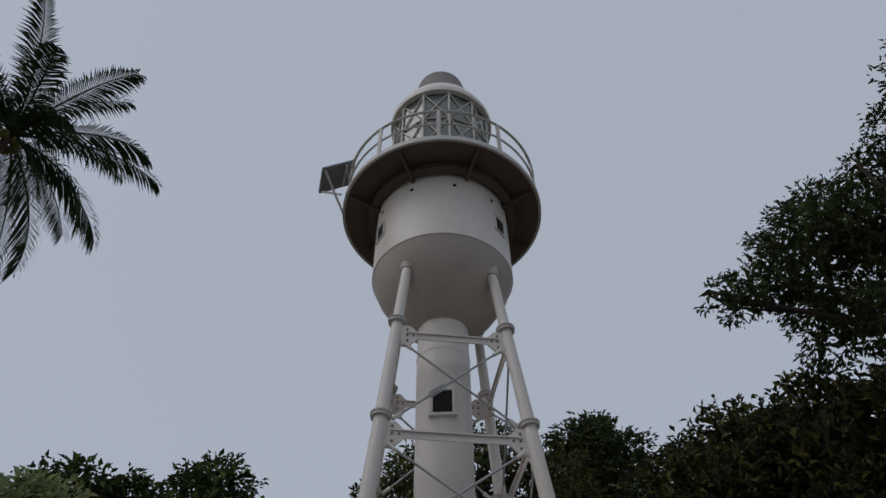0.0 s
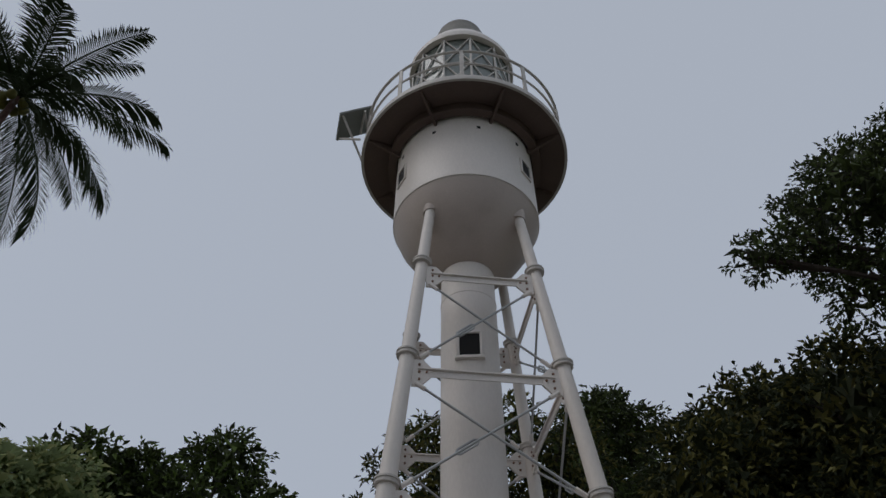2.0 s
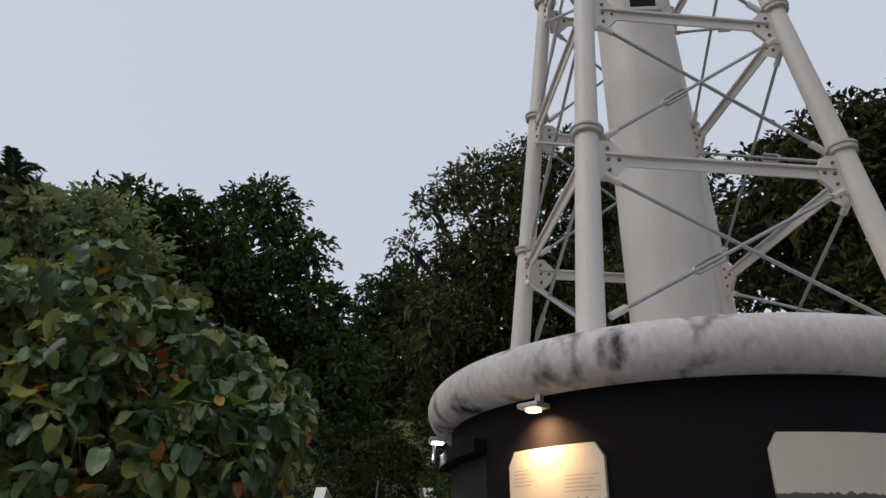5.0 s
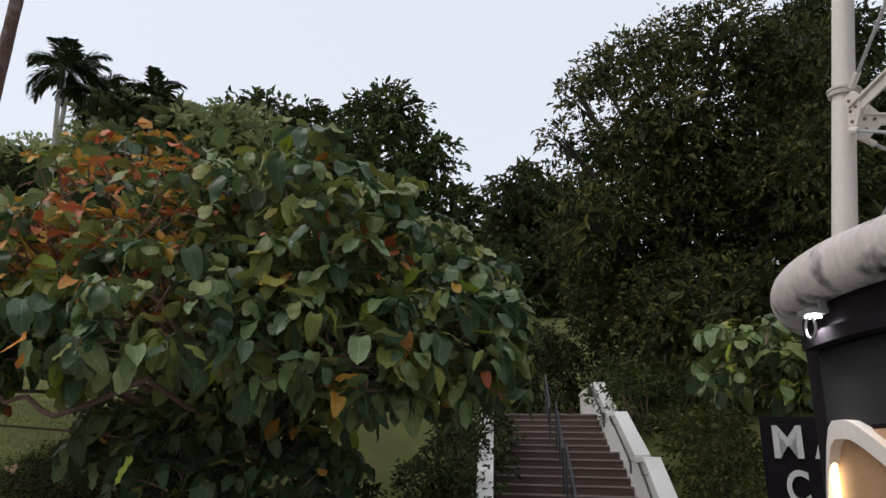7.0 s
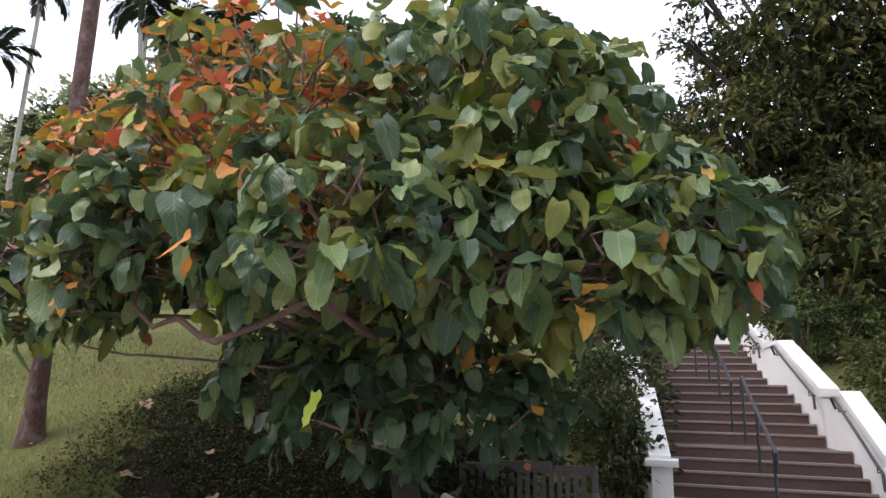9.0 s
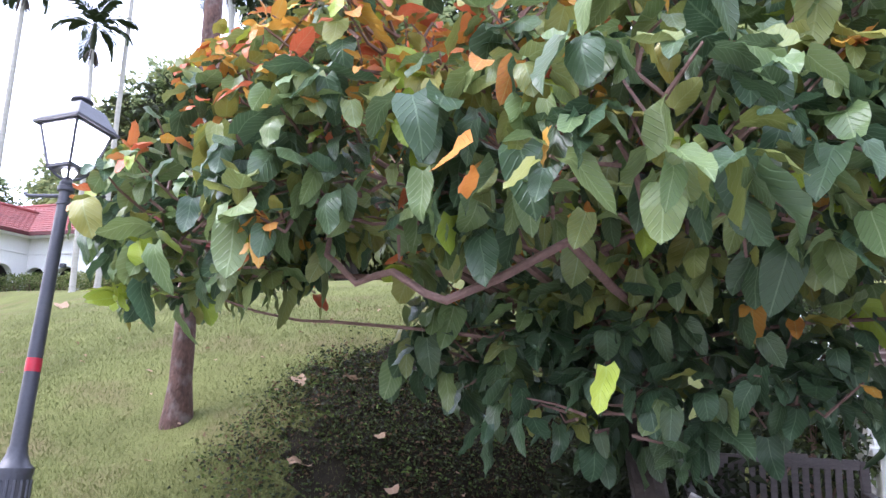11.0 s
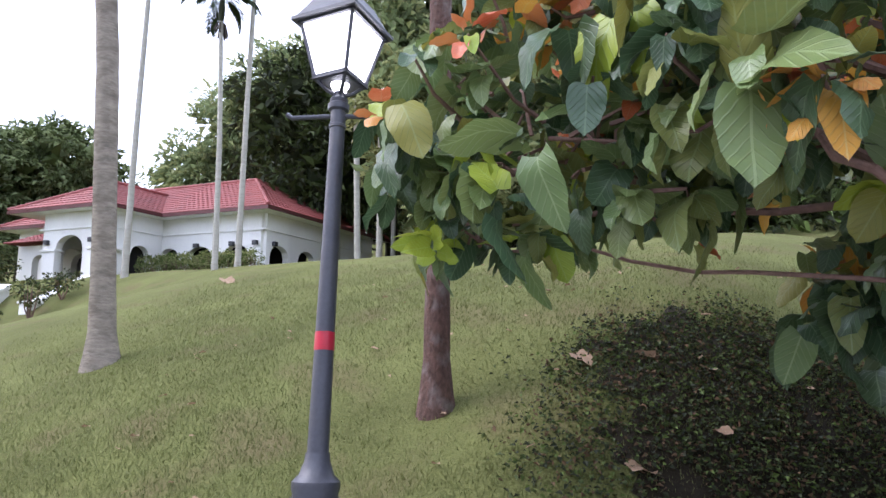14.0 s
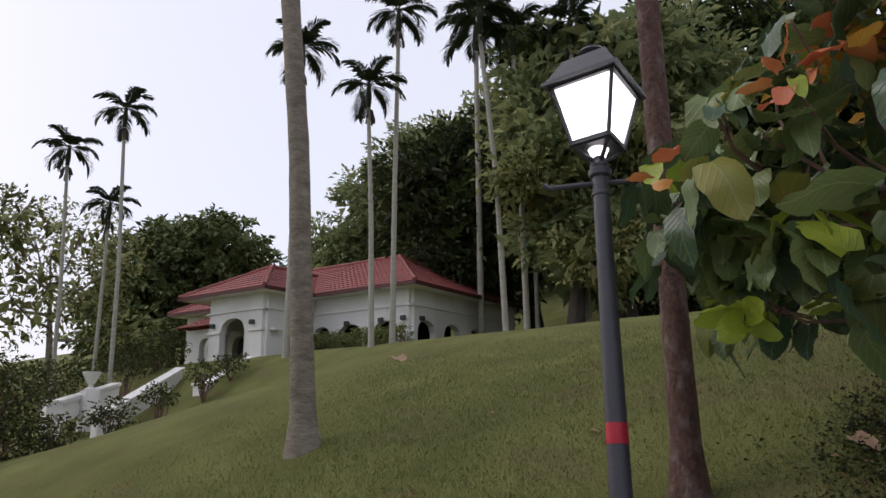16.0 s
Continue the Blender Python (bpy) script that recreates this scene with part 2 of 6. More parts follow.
def whole(name, bm, mats, label, category, place=(0, 0, 0), group="", kind="", smooth=True, rz=0.0):
    ob = new(name, mesh_of(name, bm, mats, smooth) if isinstance(bm, bmesh.types.BMesh) else bm)
    ob.matrix_basis = pose(*place, 0, 0, rz)
    return tagged(ob, label, category, group, kind)


def box(bm, sx, sy, sz, m=Matrix(), bevel=0.0):
    vs = bmesh.ops.create_cube(bm, size=1, matrix=m @ Matrix.Diagonal((sx, sy, sz, 1)))["verts"]
    if bevel:
        es = list({e for v in vs for e in v.link_edges})
        bmesh.ops.bevel(bm, geom=es, offset=bevel, segments=2, affect="EDGES", profile=0.6)
    return bm


def rod(bm, a, b, r0, r1=None, seg=8):
    """A closed round bar from a to b."""
    return tube(bm, [a, b], [r0, r0 if r1 is None else r1], seg)


def tube(bm, pts, radii, seg=8, close=True):
    pts = [Vector(p) for p in pts]
    rings, side = [], None
    for i, p in enumerate(pts):
        d = (pts[min(i + 1, len(pts) - 1)] - pts[max(i - 1, 0)]).normalized()
        if side is None:
            side = d.orthogonal().normalized()
        side = (side - d * side.dot(d)).normalized()
        up = d.cross(side)
        rings.append([bm.verts.new(p + (side * math.cos(k * math.tau / seg) + up * math.sin(k * math.tau / seg)) * radii[i]) for k in range(seg)])
    for a, b in zip(rings, rings[1:]):
        for k in range(seg):
            bm.faces.new((a[k], a[(k + 1) % seg], b[(k + 1) % seg], b[k]))
    if close:
        bm.faces.new(rings[0][::-1])
        bm.faces.new(rings[-1])
    return bm


def lathe(bm, profile, seg=48, centre=(0, 0), start=0.0, turn=math.tau):
    """A surface turned round z through profile points (radius, height)."""
    full = abs(turn - math.tau) < 1e-6
    count = seg if full else seg + 1
    rings = [[bm.verts.new((centre[0] + r * math.cos(start + k * turn / seg), centre[1] + r * math.sin(start + k * turn / seg), z)) for k in range(count)] for r, z in profile]
    for a, b in zip(rings, rings[1:]):
        for k in range(seg):
            j = (k + 1) % count
            bm.faces.new((a[k], a[j], b[j], b[k]))
    return rings


def wire(bm, pts, r, seg=6):
    return tube(bm, pts, [r] * len(pts), seg)


def arc(r, z, a0, a1, n, c=(0, 0)):
    return [(c[0] + r * math.cos(a0 + (a1 - a0) * k / n), c[1] + r * math.sin(a0 + (a1 - a0) * k / n), z) for k in range(n + 1)]


def smooth(a, b, v):
    s = min(max((v - a) / (b - a), 0.0), 1.0)
    return s * s * (3 - 2 * s)


# ---- terrain ----
def lawn_foot(x):
    """Where the bank begins, as y for an x."""
    return 8.9 + 6.3 * smooth(-10.8, -6.0, x)


def terrain(x, y):
    u = y - lawn_foot(x)
    if -6.2 < x < -1.8 and y > 14.2:
        u -= 1.9 * smooth(0.0, 0.7, 2.0 - abs(x + 4.05 + 0.12 * (y - 15)))
    if u <= 0:
        return 0.0
    z = 4.6 * (1 - math.exp(-u / 8.0)) * smooth(-0.6, 0.9, u)
    z += 9.0 * smooth(30.0, 60.0, y)
    z *= 1 - 0.62 * smooth(18.5, 29.0, -x) * (1 - smooth(15.5, 20.5, y))
    z -= 0.23 * math.exp(-((x + 11.5) ** 2 + (y - 11.1) ** 2) / 1.6)
    return z + 0.03 * noise.noise((x * 0.5, y * 0.5, 0)) * smooth(0, 2, u)


def build_ground():
    xs = sorted({-400, -200, -120, -80, -60, *np.arange(-48, -14, 0.8).round(2).tolist(), *np.arange(-14, -7, 0.4).round(2).tolist(), *np.arange(-7, 0, 0.35).round(2).tolist(), *np.arange(0, 20.1, 0.8).round(2).tolist(), 30, 50, 90, 200, 400})
    ys = sorted({-400, -150, -60, -20, -8, 0, *np.arange(4, 14, 0.4).round(2).tolist(), *np.arange(14, 46.1, 0.8).round(2).tolist(), 60, 90, 150, 400})
    bm = bmesh.new()
    grid = [[bm.verts.new((x, y, terrain(x, y))) for x in xs] for y in ys]
    for a, b in zip(grid, grid[1:]):
        for k in range(len(xs) - 1):
            bm.faces.new((a[k], a[k + 1], b[k + 1], b[k]))
    whole("ground", bm, LAWN, "sloping mown green lawn with brownish worn patches", "lawn", kind="structure")
    bm = bmesh.new()
    pts = [(-13.5, -6), (9, -6), (9, 14.0), (-5.6, 14.2), (-6.9, 11.6), (-9.6, 9.0), (-11.6, 8.2), (-13.5, 8.1)]
    low, high = [[bm.verts.new((x, y, z)) for x, y in pts] for z in (-0.05, 0.05)]
    bm.faces.new(high)
    for k in range(len(pts)):
        j = (k + 1) % len(pts)
        bm.faces.new((low[k], low[j], high[j], high[k]))
    bmesh.ops.triangulate(bm, faces=bm.faces[:1])
    whole("pavement", bm, PAVING, "plain grey paved walk round the lighthouse", "pavement", kind="structure", smooth=False)


build_ground()

# ---- lighthouse ----
AXIS = (-1.10, 8.26)
TURN = radians(10.4)


def leg_xy(k, z):
    """A leg's place at a height over the ground, in the tower's own measure."""
    half = (1.165 + (6.40 - z) * 0.184) / 2
    x, y = ((-half, -half), (half, -half), (half, half), (-half, half))[k]
    y *= 1.047
    c, s = math.cos(0.15), math.sin(0.15)
    return Vector(((0.015 + x * c - y * s) / 1.08, (x * s + y * c) / 1.08, (z - 2.53) / 1.06 + 2.43))


def build_drum():
    drum = thing("display_drum", (*AXIS, 0), "round dark-painted display base with a stained pale rounded rim", "display drum")
    drum.scale = (1, 1, 1.054)
    bm = bmesh.new()
    lathe(bm, [(1.5, 0.0), (1.5, 2.25)], 96)
    lathe(bm, [(0.0, 2.3), (1.5, 2.3)], 96)
    part("wall", bm, DARK_WALL, drum)
    bm = bmesh.new()
    prof = [(1.46, 2.19)] + [(1.525 + 0.125 * math.sin(a), 2.315 - 0.125 * math.cos(a)) for a in np.linspace(0.0, math.pi, 14)] + [(1.0, 2.435), (0.0, 2.43)]
    lathe(bm, prof, 128)
    part("rim", bm, CAP_RENDER, drum, "pale rounded rim streaked with black mould")
    return drum


def panel(drum, ang, width, z0, z1, picture=True):
    """A display board with rounded corners that follows the drum's wall."""
    bm = bmesh.new()
    half, r = width / 2 / 1.52, 1.525
    nx, nz, c = 16, 20, 0.04
    grid = []
    for j in range(nz + 1):
        z = z0 + (z1 - z0) * j / nz
        inset = 0.0
        for edge in (z - z0, z1 - z):
            if edge < c:
                inset = c - math.sqrt(max(c * c - (c - edge) ** 2, 0))
        row = []
        for i in range(nx + 1):
            a = ang + (half - inset / 1.52) * (2 * i / nx - 1)
            row.append((a, z))
        grid.append(row)
    outer = [[bm.verts.new((r * math.cos(a), r * math.sin(a), z)) for a, z in row] for row in grid]
    inner = [[bm.verts.new(((r - 0.03) * math.cos(a), (r - 0.03) * math.sin(a), z)) for a, z in row] for row in grid]
    for j in range(nz):
        for i in range(nx):
            f = bm.faces.new((outer[j][i], outer[j][i + 1], outer[j + 1][i + 1], outer[j + 1][i]))
            f.material_index = 0
    ring = lambda g: g[0][:] + [row[-1] for row in g[1:-1]] + g[-1][::-1] + [row[0] for row in g[-2:0:-1]]
    ro, ri = ring(outer), ring(inner)
    for k in range(len(ro)):
        bm.faces.new((ri[k], ri[(k + 1) % len(ri)], ro[(k + 1) % len(ro)], ro[k]))
    return part("display_board", bm, BOARD, drum, "cream display board with text and a grey harbour photograph")


def board_material():
    m = mat("cream_display_board", (0.62, 0.55, 0.46), 0.5, vary=0.05, bump=0.02)
    n, l = m.node_tree.nodes, m.node_tree.links
    b = n["Principled BSDF"]
    old = b.inputs["Base Color"].links[0].from_socket
    co, sp = n.new("ShaderNodeTexCoord"), n.new("ShaderNodeSeparateXYZ")
    l.new(co.outputs["Object"], sp.inputs["Vector"])
    def noise_node(sx, sz, detail):
        mp = n.new("ShaderNodeMapping")
        mp.inputs["Scale"].default_value = (sx, sx, sz)
        l.new(co.outputs["Object"], mp.inputs["Vector"])
        nz = n.new("ShaderNodeTexNoise")
        nz.inputs["Scale"].default_value, nz.inputs["Detail"].default_value, nz.inputs["Roughness"].default_value = 1.0, detail, 0.72
        l.new(mp.outputs["Vector"], nz.inputs["Vector"])
        return nz.outputs["Fac"]

    def calc(op, p, q, r=None):
        k = n.new("ShaderNodeMath")
        k.operation = op
        for i, v in enumerate((p, q, r)):
            if isinstance(v, (int, float)):
                k.inputs[i].default_value = v
            elif v is not None:
                l.new(v, k.inputs[i])
        return k.outputs[0]

    def blend(fac, p, q):
        k = n.new("ShaderNodeMix")
        k.data_type = "RGBA"
        l.new(fac, k.inputs["Factor"])
        for key, v in (("A", p), ("B", q)):
            if isinstance(v, tuple):
                k.inputs[key].default_value = (*v, 1)
            else:
                l.new(v, k.inputs[key])
        return k.outputs["Result"]

    # streaked roofs and quays below a tree line, pale water at the foot
    ramp = n.new("ShaderNodeValToRGB")
    ramp.color_ramp.elements[0].position, ramp.color_ramp.elements[1].position = 0.40, 0.66
    ramp.color_ramp.elements[0].color, ramp.color_ramp.elements[1].color = (0.06, 0.055, 0.05, 1), (0.5, 0.47, 0.44, 1)
    l.new(noise_node(22, 75, 10), ramp.inputs["Fac"])
    rough_line = calc("MULTIPLY_ADD", noise_node(30, 6, 6), 0.05, sp.outputs["Z"])
    slow = calc("MULTIPLY_ADD", noise_node(4, 3, 2), 0.10, sp.outputs["Z"])
    trees = calc("MULTIPLY", calc("LESS_THAN", rough_line, 1.752), calc("GREATER_THAN", slow, 1.745))
    photo = blend(trees, ramp.outputs["Color"], (0.085, 0.08, 0.075))
    photo = blend(calc("LESS_THAN", slow, 1.585), photo, (0.42, 0.43, 0.43))
    l.new(blend(calc("LESS_THAN", rough_line, 1.755), old, photo), b.inputs["Base Color"])
    return m


BOARD = board_material()


def text_bars(drum, ang, z_top, lines, width):
    """Unreadable small print, as thin dark bars on the board."""
    for k in range(lines):
        bm = bmesh.new()
        a0 = ang - width / 2 / 1.52
        a1 = ang + (width / 2 - 0.02 * (k * 7 % 3)) / 1.52
        pts = [[(r * math.cos(a0 + (a1 - a0) * i / 6), r * math.sin(a0 + (a1 - a0) * i / 6)) for i in range(7)] for r in (1.5275,)][0]
        z = z_top - k * 0.016
        lo = [bm.verts.new((x, y, z)) for x, y in pts]
        hi = [bm.verts.new((x, y, z + 0.003)) for x, y in pts]
        for i in range(6):
            bm.faces.new((lo[i], lo[i + 1], hi[i + 1], hi[i]))
        part("text_line", bm, GREY_INK, drum)


GREY_INK = mat("grey_ink", (0.33, 0.28, 0.24), 0.7, vary=0.05, bump=0)


def spot_lamp(drum, ang, energy, colour):
    """A small flush lamp under the rim that lights the board below."""
    c, s = math.cos(ang), math.sin(ang)
    bm = bmesh.new()
    m = Matrix.Translation((1.60 * c, 1.60 * s, 2.125)) @ Matrix.Rotation(ang, 4, "Z")
    box(bm, 0.10, 0.12, 0.025, m, 0.006)
    box(bm, 0.03, 0.03, 0.05, m @ Matrix.Translation((-0.05, 0, 0.035)))
    lamp = part("spot_lamp", bm, STEEL, drum, "small steel spot lamp, lit")
    bm = bmesh.new()
    bmesh.ops.create_cone(bm, cap_ends=True, segments=16, radius1=0.038, radius2=0.03, depth=0.008, matrix=Matrix.Translation((1.60 * c, 1.60 * s, 2.107)))
    part("lens", bm, glow("spot_lens", colour, 18), lamp)
    li = new("spot_light", bpy.data.lights.new("spot_light", "AREA"))
    li.data.shape, li.data.size, li.data.energy, li.data.color, li.data.spread = "DISK", 0.06, energy, colour, radians(125)
    x, y = AXIS
    li.matrix_world = look((x + 1.60 * c, y + 1.60 * s, 2.205), (x + 1.42 * c, y + 1.42 * s, 1.9))


drum = build_drum()
A1 = math.atan2(6.81 - 8.26, -2.26 + 1.10)
A2 = math.atan2(7.97 - 8.26, -2.75 + 1.10)
panel(drum, A1 - 0.04, 0.53, 0.75, 1.955)
panel(drum, A1 + 0.78, 0.62, 0.75, 1.955)
text_bars(drum, A1 - 0.15, 1.865, 5, 0.13)
text_bars(drum, A1 + 0.06, 1.825, 5, 0.17)
spot_lamp(drum, A1 - 0.06, 6.5, (1.0, 0.63, 0.27))
spot_lamp(drum, A2, 2.5, (0.95, 0.95, 1.0))
bm = bmesh.new()
tube(bm, [(1.62 * math.cos(A2) + 0.05 * math.sin(A2) * math.cos(w), 1.62 * math.sin(A2) - 0.05 * math.cos(A2) * math.cos(w), 2.055 + 0.05 * math.sin(w)) for w in np.linspace(0, math.tau, 25)], [0.007] * 25, 8, close=False)
part("lamp_ring", bm, STEEL, drum, "bright steel ring hanging under the spot lamp")


def curved_strip(bm, rows, r0, r1):
    """A band on the drum's wall through rows of (angle, low edge, high edge)."""
    v = [[bm.verts.new((r * math.cos(t), r * math.sin(t), z)) for r, z in ((r0, lo), (r1, lo), (r1, hi), (r0, hi))] for t, lo, hi in rows]
    for p, q in zip(v, v[1:]):
        for i in range(4):
            bm.faces.new((p[i], q[i], q[(i + 1) % 4], p[(i + 1) % 4]))
    bm.faces.new(v[0])
    bm.faces.new(v[-1][::-1])
    bmesh.ops.recalc_face_normals(bm, faces=bm.faces)
    return bm


def build_bay(ang):
    """A bay under a small ledge, its shaded depth painted as a black strip, with a pale sweeping band and warm-lit
    board below.
    """
    ts = np.linspace(-0.32, 0.20, 15)
    part("bay_opening", curved_strip(bmesh.new(), [(ang + t, 1.62, 1.97) for t in ts], 1.44, 1.504), BLACK, drum, "flush black strip painted as the bay's shaded depth")
    part("ledge", curved_strip(bmesh.new(), [(ang + t, 1.985, 2.05) for t in ts], 1.5, 1.575), DARK_WALL, drum, "ledge lit by the spot lamp")
    part("warm_board", curved_strip(bmesh.new(), [(ang + t, 0.6, 1.60) for t in ts], 1.46, 1.512), WARM_BOARD, drum, "warm-lit plywood board")
    sweep = [(ang + t, 1.60 - 1.5 * max(t + 0.12, 0) ** 1.35 - 9 * max(-0.2 - t, 0) ** 1.5) for t in np.linspace(-0.34, 0.52, 30)]
    part("sweeping_band", curved_strip(bmesh.new(), [(t, z - 0.035, z + 0.045) for t, z in sweep], 1.5, 1.56), WHITE_PAINT, drum, "pale sweeping band")
    bm = bmesh.new()
    rod(bm, (1.535 * math.cos(ang - 0.26), 1.535 * math.sin(ang - 0.26), 1.25), (1.535 * math.cos(ang - 0.26), 1.535 * math.sin(ang - 0.26), 1.48), 0.018, seg=8)
    part("strip_light", bm, glow("strip_glow", (1.0, 0.75, 0.4), 6.0), drum, "small warm strip light")


WARM_BOARD = mat("warm_plywood", (0.42, 0.25, 0.14), 0.5, vary=0.15, bump=0.1)
build_bay(A2 + 0.16)


def build_tower():
    tower = thing("lighthouse", (*AXIS, 2.53), "white steel lighthouse on four tied legs with a glazed lantern room", "lighthouse")
    tower.scale = (1.08, 1.08, 1.06)
    dz = -2.43
    at = lambda p: Vector(p) + Vector((0, 0, dz))
    bm = bmesh.new()
    lathe(bm, [(0.275, 0.0), (0.277, 3.62), (0.281, 3.625), (0.281, 3.64), (0.274, 3.645), (0.272, 4.3)], 48)
    part("column", bm, WHITE_PAINT, tower)
    bm = bmesh.new()
    lathe(bm, [(0.27, 4.03), (0.30, 4.04), (0.42, 4.14), (0.60, 4.35), (0.74, 4.58), (0.805, 4.77)], 64)
    part("bowl", bm, BOWL_PAINT, tower, "beige rounded steel bowl")
    bm = bmesh.new()
    lathe(bm, [(0.805, 4.77), (0.815, 4.775), (0.81, 5.9)], 64)
    part("tank", bm, WHITE_PAINT, tower)
    for k in range(10):
        a = math.tau * k / 10 + TURN - math.pi / 2 + 0.02
        bm = bmesh.new()
        box(bm, 0.012, 0.04, 0.04, Matrix.Rotation(a, 4, "Z") @ Matrix.Translation((0.81, 0, 5.62)))
        part("vent_hole", bm, BLACK, tower)
    for a in (-2.62, -0.60, 1.5):
        bm = bmesh.new()
        m = Matrix.Rotation(a, 4, "Z") @ Matrix.Translation((0.81, 0, 5.26))
        for sy, sz, y, z in ((0.02, 0.24, -0.09, 0), (0.02, 0.24, 0.09, 0), (0.2, 0.02, 0, 0.12), (0.2, 0.02, 0, -0.12)):
            box(bm, 0.035, sy, sz, m @ Matrix.Translation((0, y, z)))
        win = part("port_window", bm, WHITE_PAINT, tower, "small square port in a pale frame")
        bm = bmesh.new()
        box(bm, 0.012, 0.17, 0.23, m)
        part("pane", bm, BLACK, win)
    bm = bmesh.new()
    a = -math.pi / 2 - 0.02
    m = Matrix.Rotation(a, 4, "Z") @ Matrix.Translation((0.277, 0, 2.96))
    for sy, sz, y, z in ((0.025, 0.27, -0.105, 0), (0.025, 0.27, 0.105, 0), (0.235, 0.025, 0, 0.135), (0.27, 0.03, 0, -0.14)):
        box(bm, 0.05, sy, sz, m @ Matrix.Translation((0, y, z)), 0.004)
    win = part("column_window", bm, WHITE_PAINT, tower, "small column window in a moulded frame")
    bm = bmesh.new()
    box(bm, 0.02, 0.19, 0.25, m)
    part("pane", bm, BLACK, win)
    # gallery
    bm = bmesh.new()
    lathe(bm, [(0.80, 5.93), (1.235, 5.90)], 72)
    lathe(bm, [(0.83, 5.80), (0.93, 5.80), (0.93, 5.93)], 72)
    part("gallery_underside", bm, DECK_BROWN, tower, "dark brown underside of the gallery")
    bm = bmesh.new()
    lathe(bm, [(1.225, 5.90), (1.258, 5.895), (1.262, 5.95), (1.25, 5.985), (0.7, 5.99)], 72)
    part("gallery_rim", bm, RAIL_PAINT, tower)
    for k in range(8):
        a = math.tau * k / 8 + TURN + 0.2
        bm = bmesh.new()
        m = Matrix.Rotation(a, 4, "Z")
        vs = [(0.81, 5.74), (0.84, 5.74), (1.20, 5.87), (1.20, 5.91), (0.81, 5.91)]
        lo = [bm.verts.new(m @ Vector((r, -0.015, z))) for r, z in vs]
        hi = [bm.verts.new(m @ Vector((r, 0.015, z))) for r, z in vs]
        bm.faces.new(lo[::-1])
        bm.faces.new(hi)
        for i in range(5):
            bm.faces.new((lo[i], lo[(i + 1) % 5], hi[(i + 1) % 5], hi[i]))
        part("bracket", bm, DECK_BROWN, tower, smooth=False)
    for z, r in ((6.27, 0.014), (6.55, 0.018)):
        bm = bmesh.new()
        tube(bm, arc(1.22, z, 0, math.tau, 64), [r] * 65, 8, close=False)
        part("handrail", bm, RAIL_PAINT, tower)
    for k in range(10):
        a = math.tau * k / 10 + TURN - math.pi / 2 - 0.19
        bm = bmesh.new()
        m = Matrix.Rotation(a, 4, "Z")
        box(bm, 0.02, 0.05, 0.60, m @ Matrix.Translation((1.22, 0, 6.27)), 0.004)
        part("rail_post", bm, RAIL_PAINT, tower)
    # lantern room
    bm = bmesh.new()
    lathe(bm, [(0.67, 5.98), (0.67, 7.9)], 12, start=TURN)
    part("lantern_glass", bm, GLASS_DIM, tower, "grey-green reflecting lantern glass", smooth=False)
    corner = lambda k, z: Vector((0.685 * math.cos(TURN + k * math.tau / 12), 0.685 * math.sin(TURN + k * math.tau / 12), z))
    for k in range(12):
        bm = bmesh.new()
        rod(bm, corner(k, 5.98), corner(k, 7.92), 0.016)
        part("astragal", bm, RAIL_PAINT, tower)
        for z0, z1 in ((6.0, 6.64), (6.64, 7.27), (7.27, 7.9)):
            for p, q in (((k, z0), (k + 1, z1)), ((k, z1), (k + 1, z0))):
                bm = bmesh.new()
                rod(bm, corner(*p), corner(*q), 0.011, seg=6)
                part("glazing_bar", bm, RAIL_PAINT, tower)
    for z in (6.0, 6.64, 7.27, 7.9):
        bm = bmesh.new()
        wire(bm, [corner(k, z) for k in range(13)], 0.013)
        part("glazing_ring", bm, RAIL_PAINT, tower)
    bm = bmesh.new()
    lathe(bm, [(0.67, 7.88), (0.735, 7.89), (0.745, 7.96), (0.71, 8.05), (0.62, 8.27), (0.50, 8.45), (0.43, 8.53), (0.44, 8.57)], 48)
    part("dome", bm, WHITE_PAINT, tower, "white domed lantern roof")
    bm = bmesh.new()
    lathe(bm, [(0.42, 8.53), (0.44, 8.57), (0.42, 8.62), (0.37, 9.0), (0.35, 9.08), (0.0, 9.12)], 40)
    part("vent_cap", bm, mat("weathered_vent", (0.20, 0.19, 0.17), 0.7, vary=0.4, scale=5, bump=0.2), tower, "weathered grey ventilator cap")
    # solar panel on the gallery
    bm = bmesh.new()
    m = Matrix.Translation((-1.37, -0.25, 6.56)) @ Matrix.Rotation(radians(195), 4, "Z") @ Matrix.Rotation(radians(38), 4, "Y")
    box(bm, 0.50, 0.42, 0.03, m, 0.004)
    solar = part("solar_panel", bm, SOLAR, tower, "solar panel on a steel strut")
    for y in (-0.18, 0.18):
        bm = bmesh.new()
        rod(bm, m @ Vector((0.22, y, -0.02)), Vector((-1.24, -0.25 + y, 5.95)), 0.015)
        rod(bm, m @ Vector((-0.1, y, -0.02)), Vector((-1.22, -0.25 + y, 6.55)), 0.015)
        part("strut", bm, RAIL_PAINT, solar)
    # legs
    rings = (6.41, 5.178, 3.926)
    for k in range(4):
        bm = bmesh.new()
        top, foot = leg_xy(k, 7.44), leg_xy(k, 2.53)
        rod(bm, at(foot), at(top), 0.072, 0.052, 16)
        leg = part("leg", bm, WHITE_PAINT, tower, "white tapered tubular leg")
        for z in rings:
            bm = bmesh.new()
            p, d = at(leg_xy(k, z)), (top - foot).normalized()
            rod(bm, p - d * 0.025, p + d * 0.005, 0.088, seg=16)
            rod(bm, p + d * 0.005, p + d * 0.02, 0.096, seg=16)
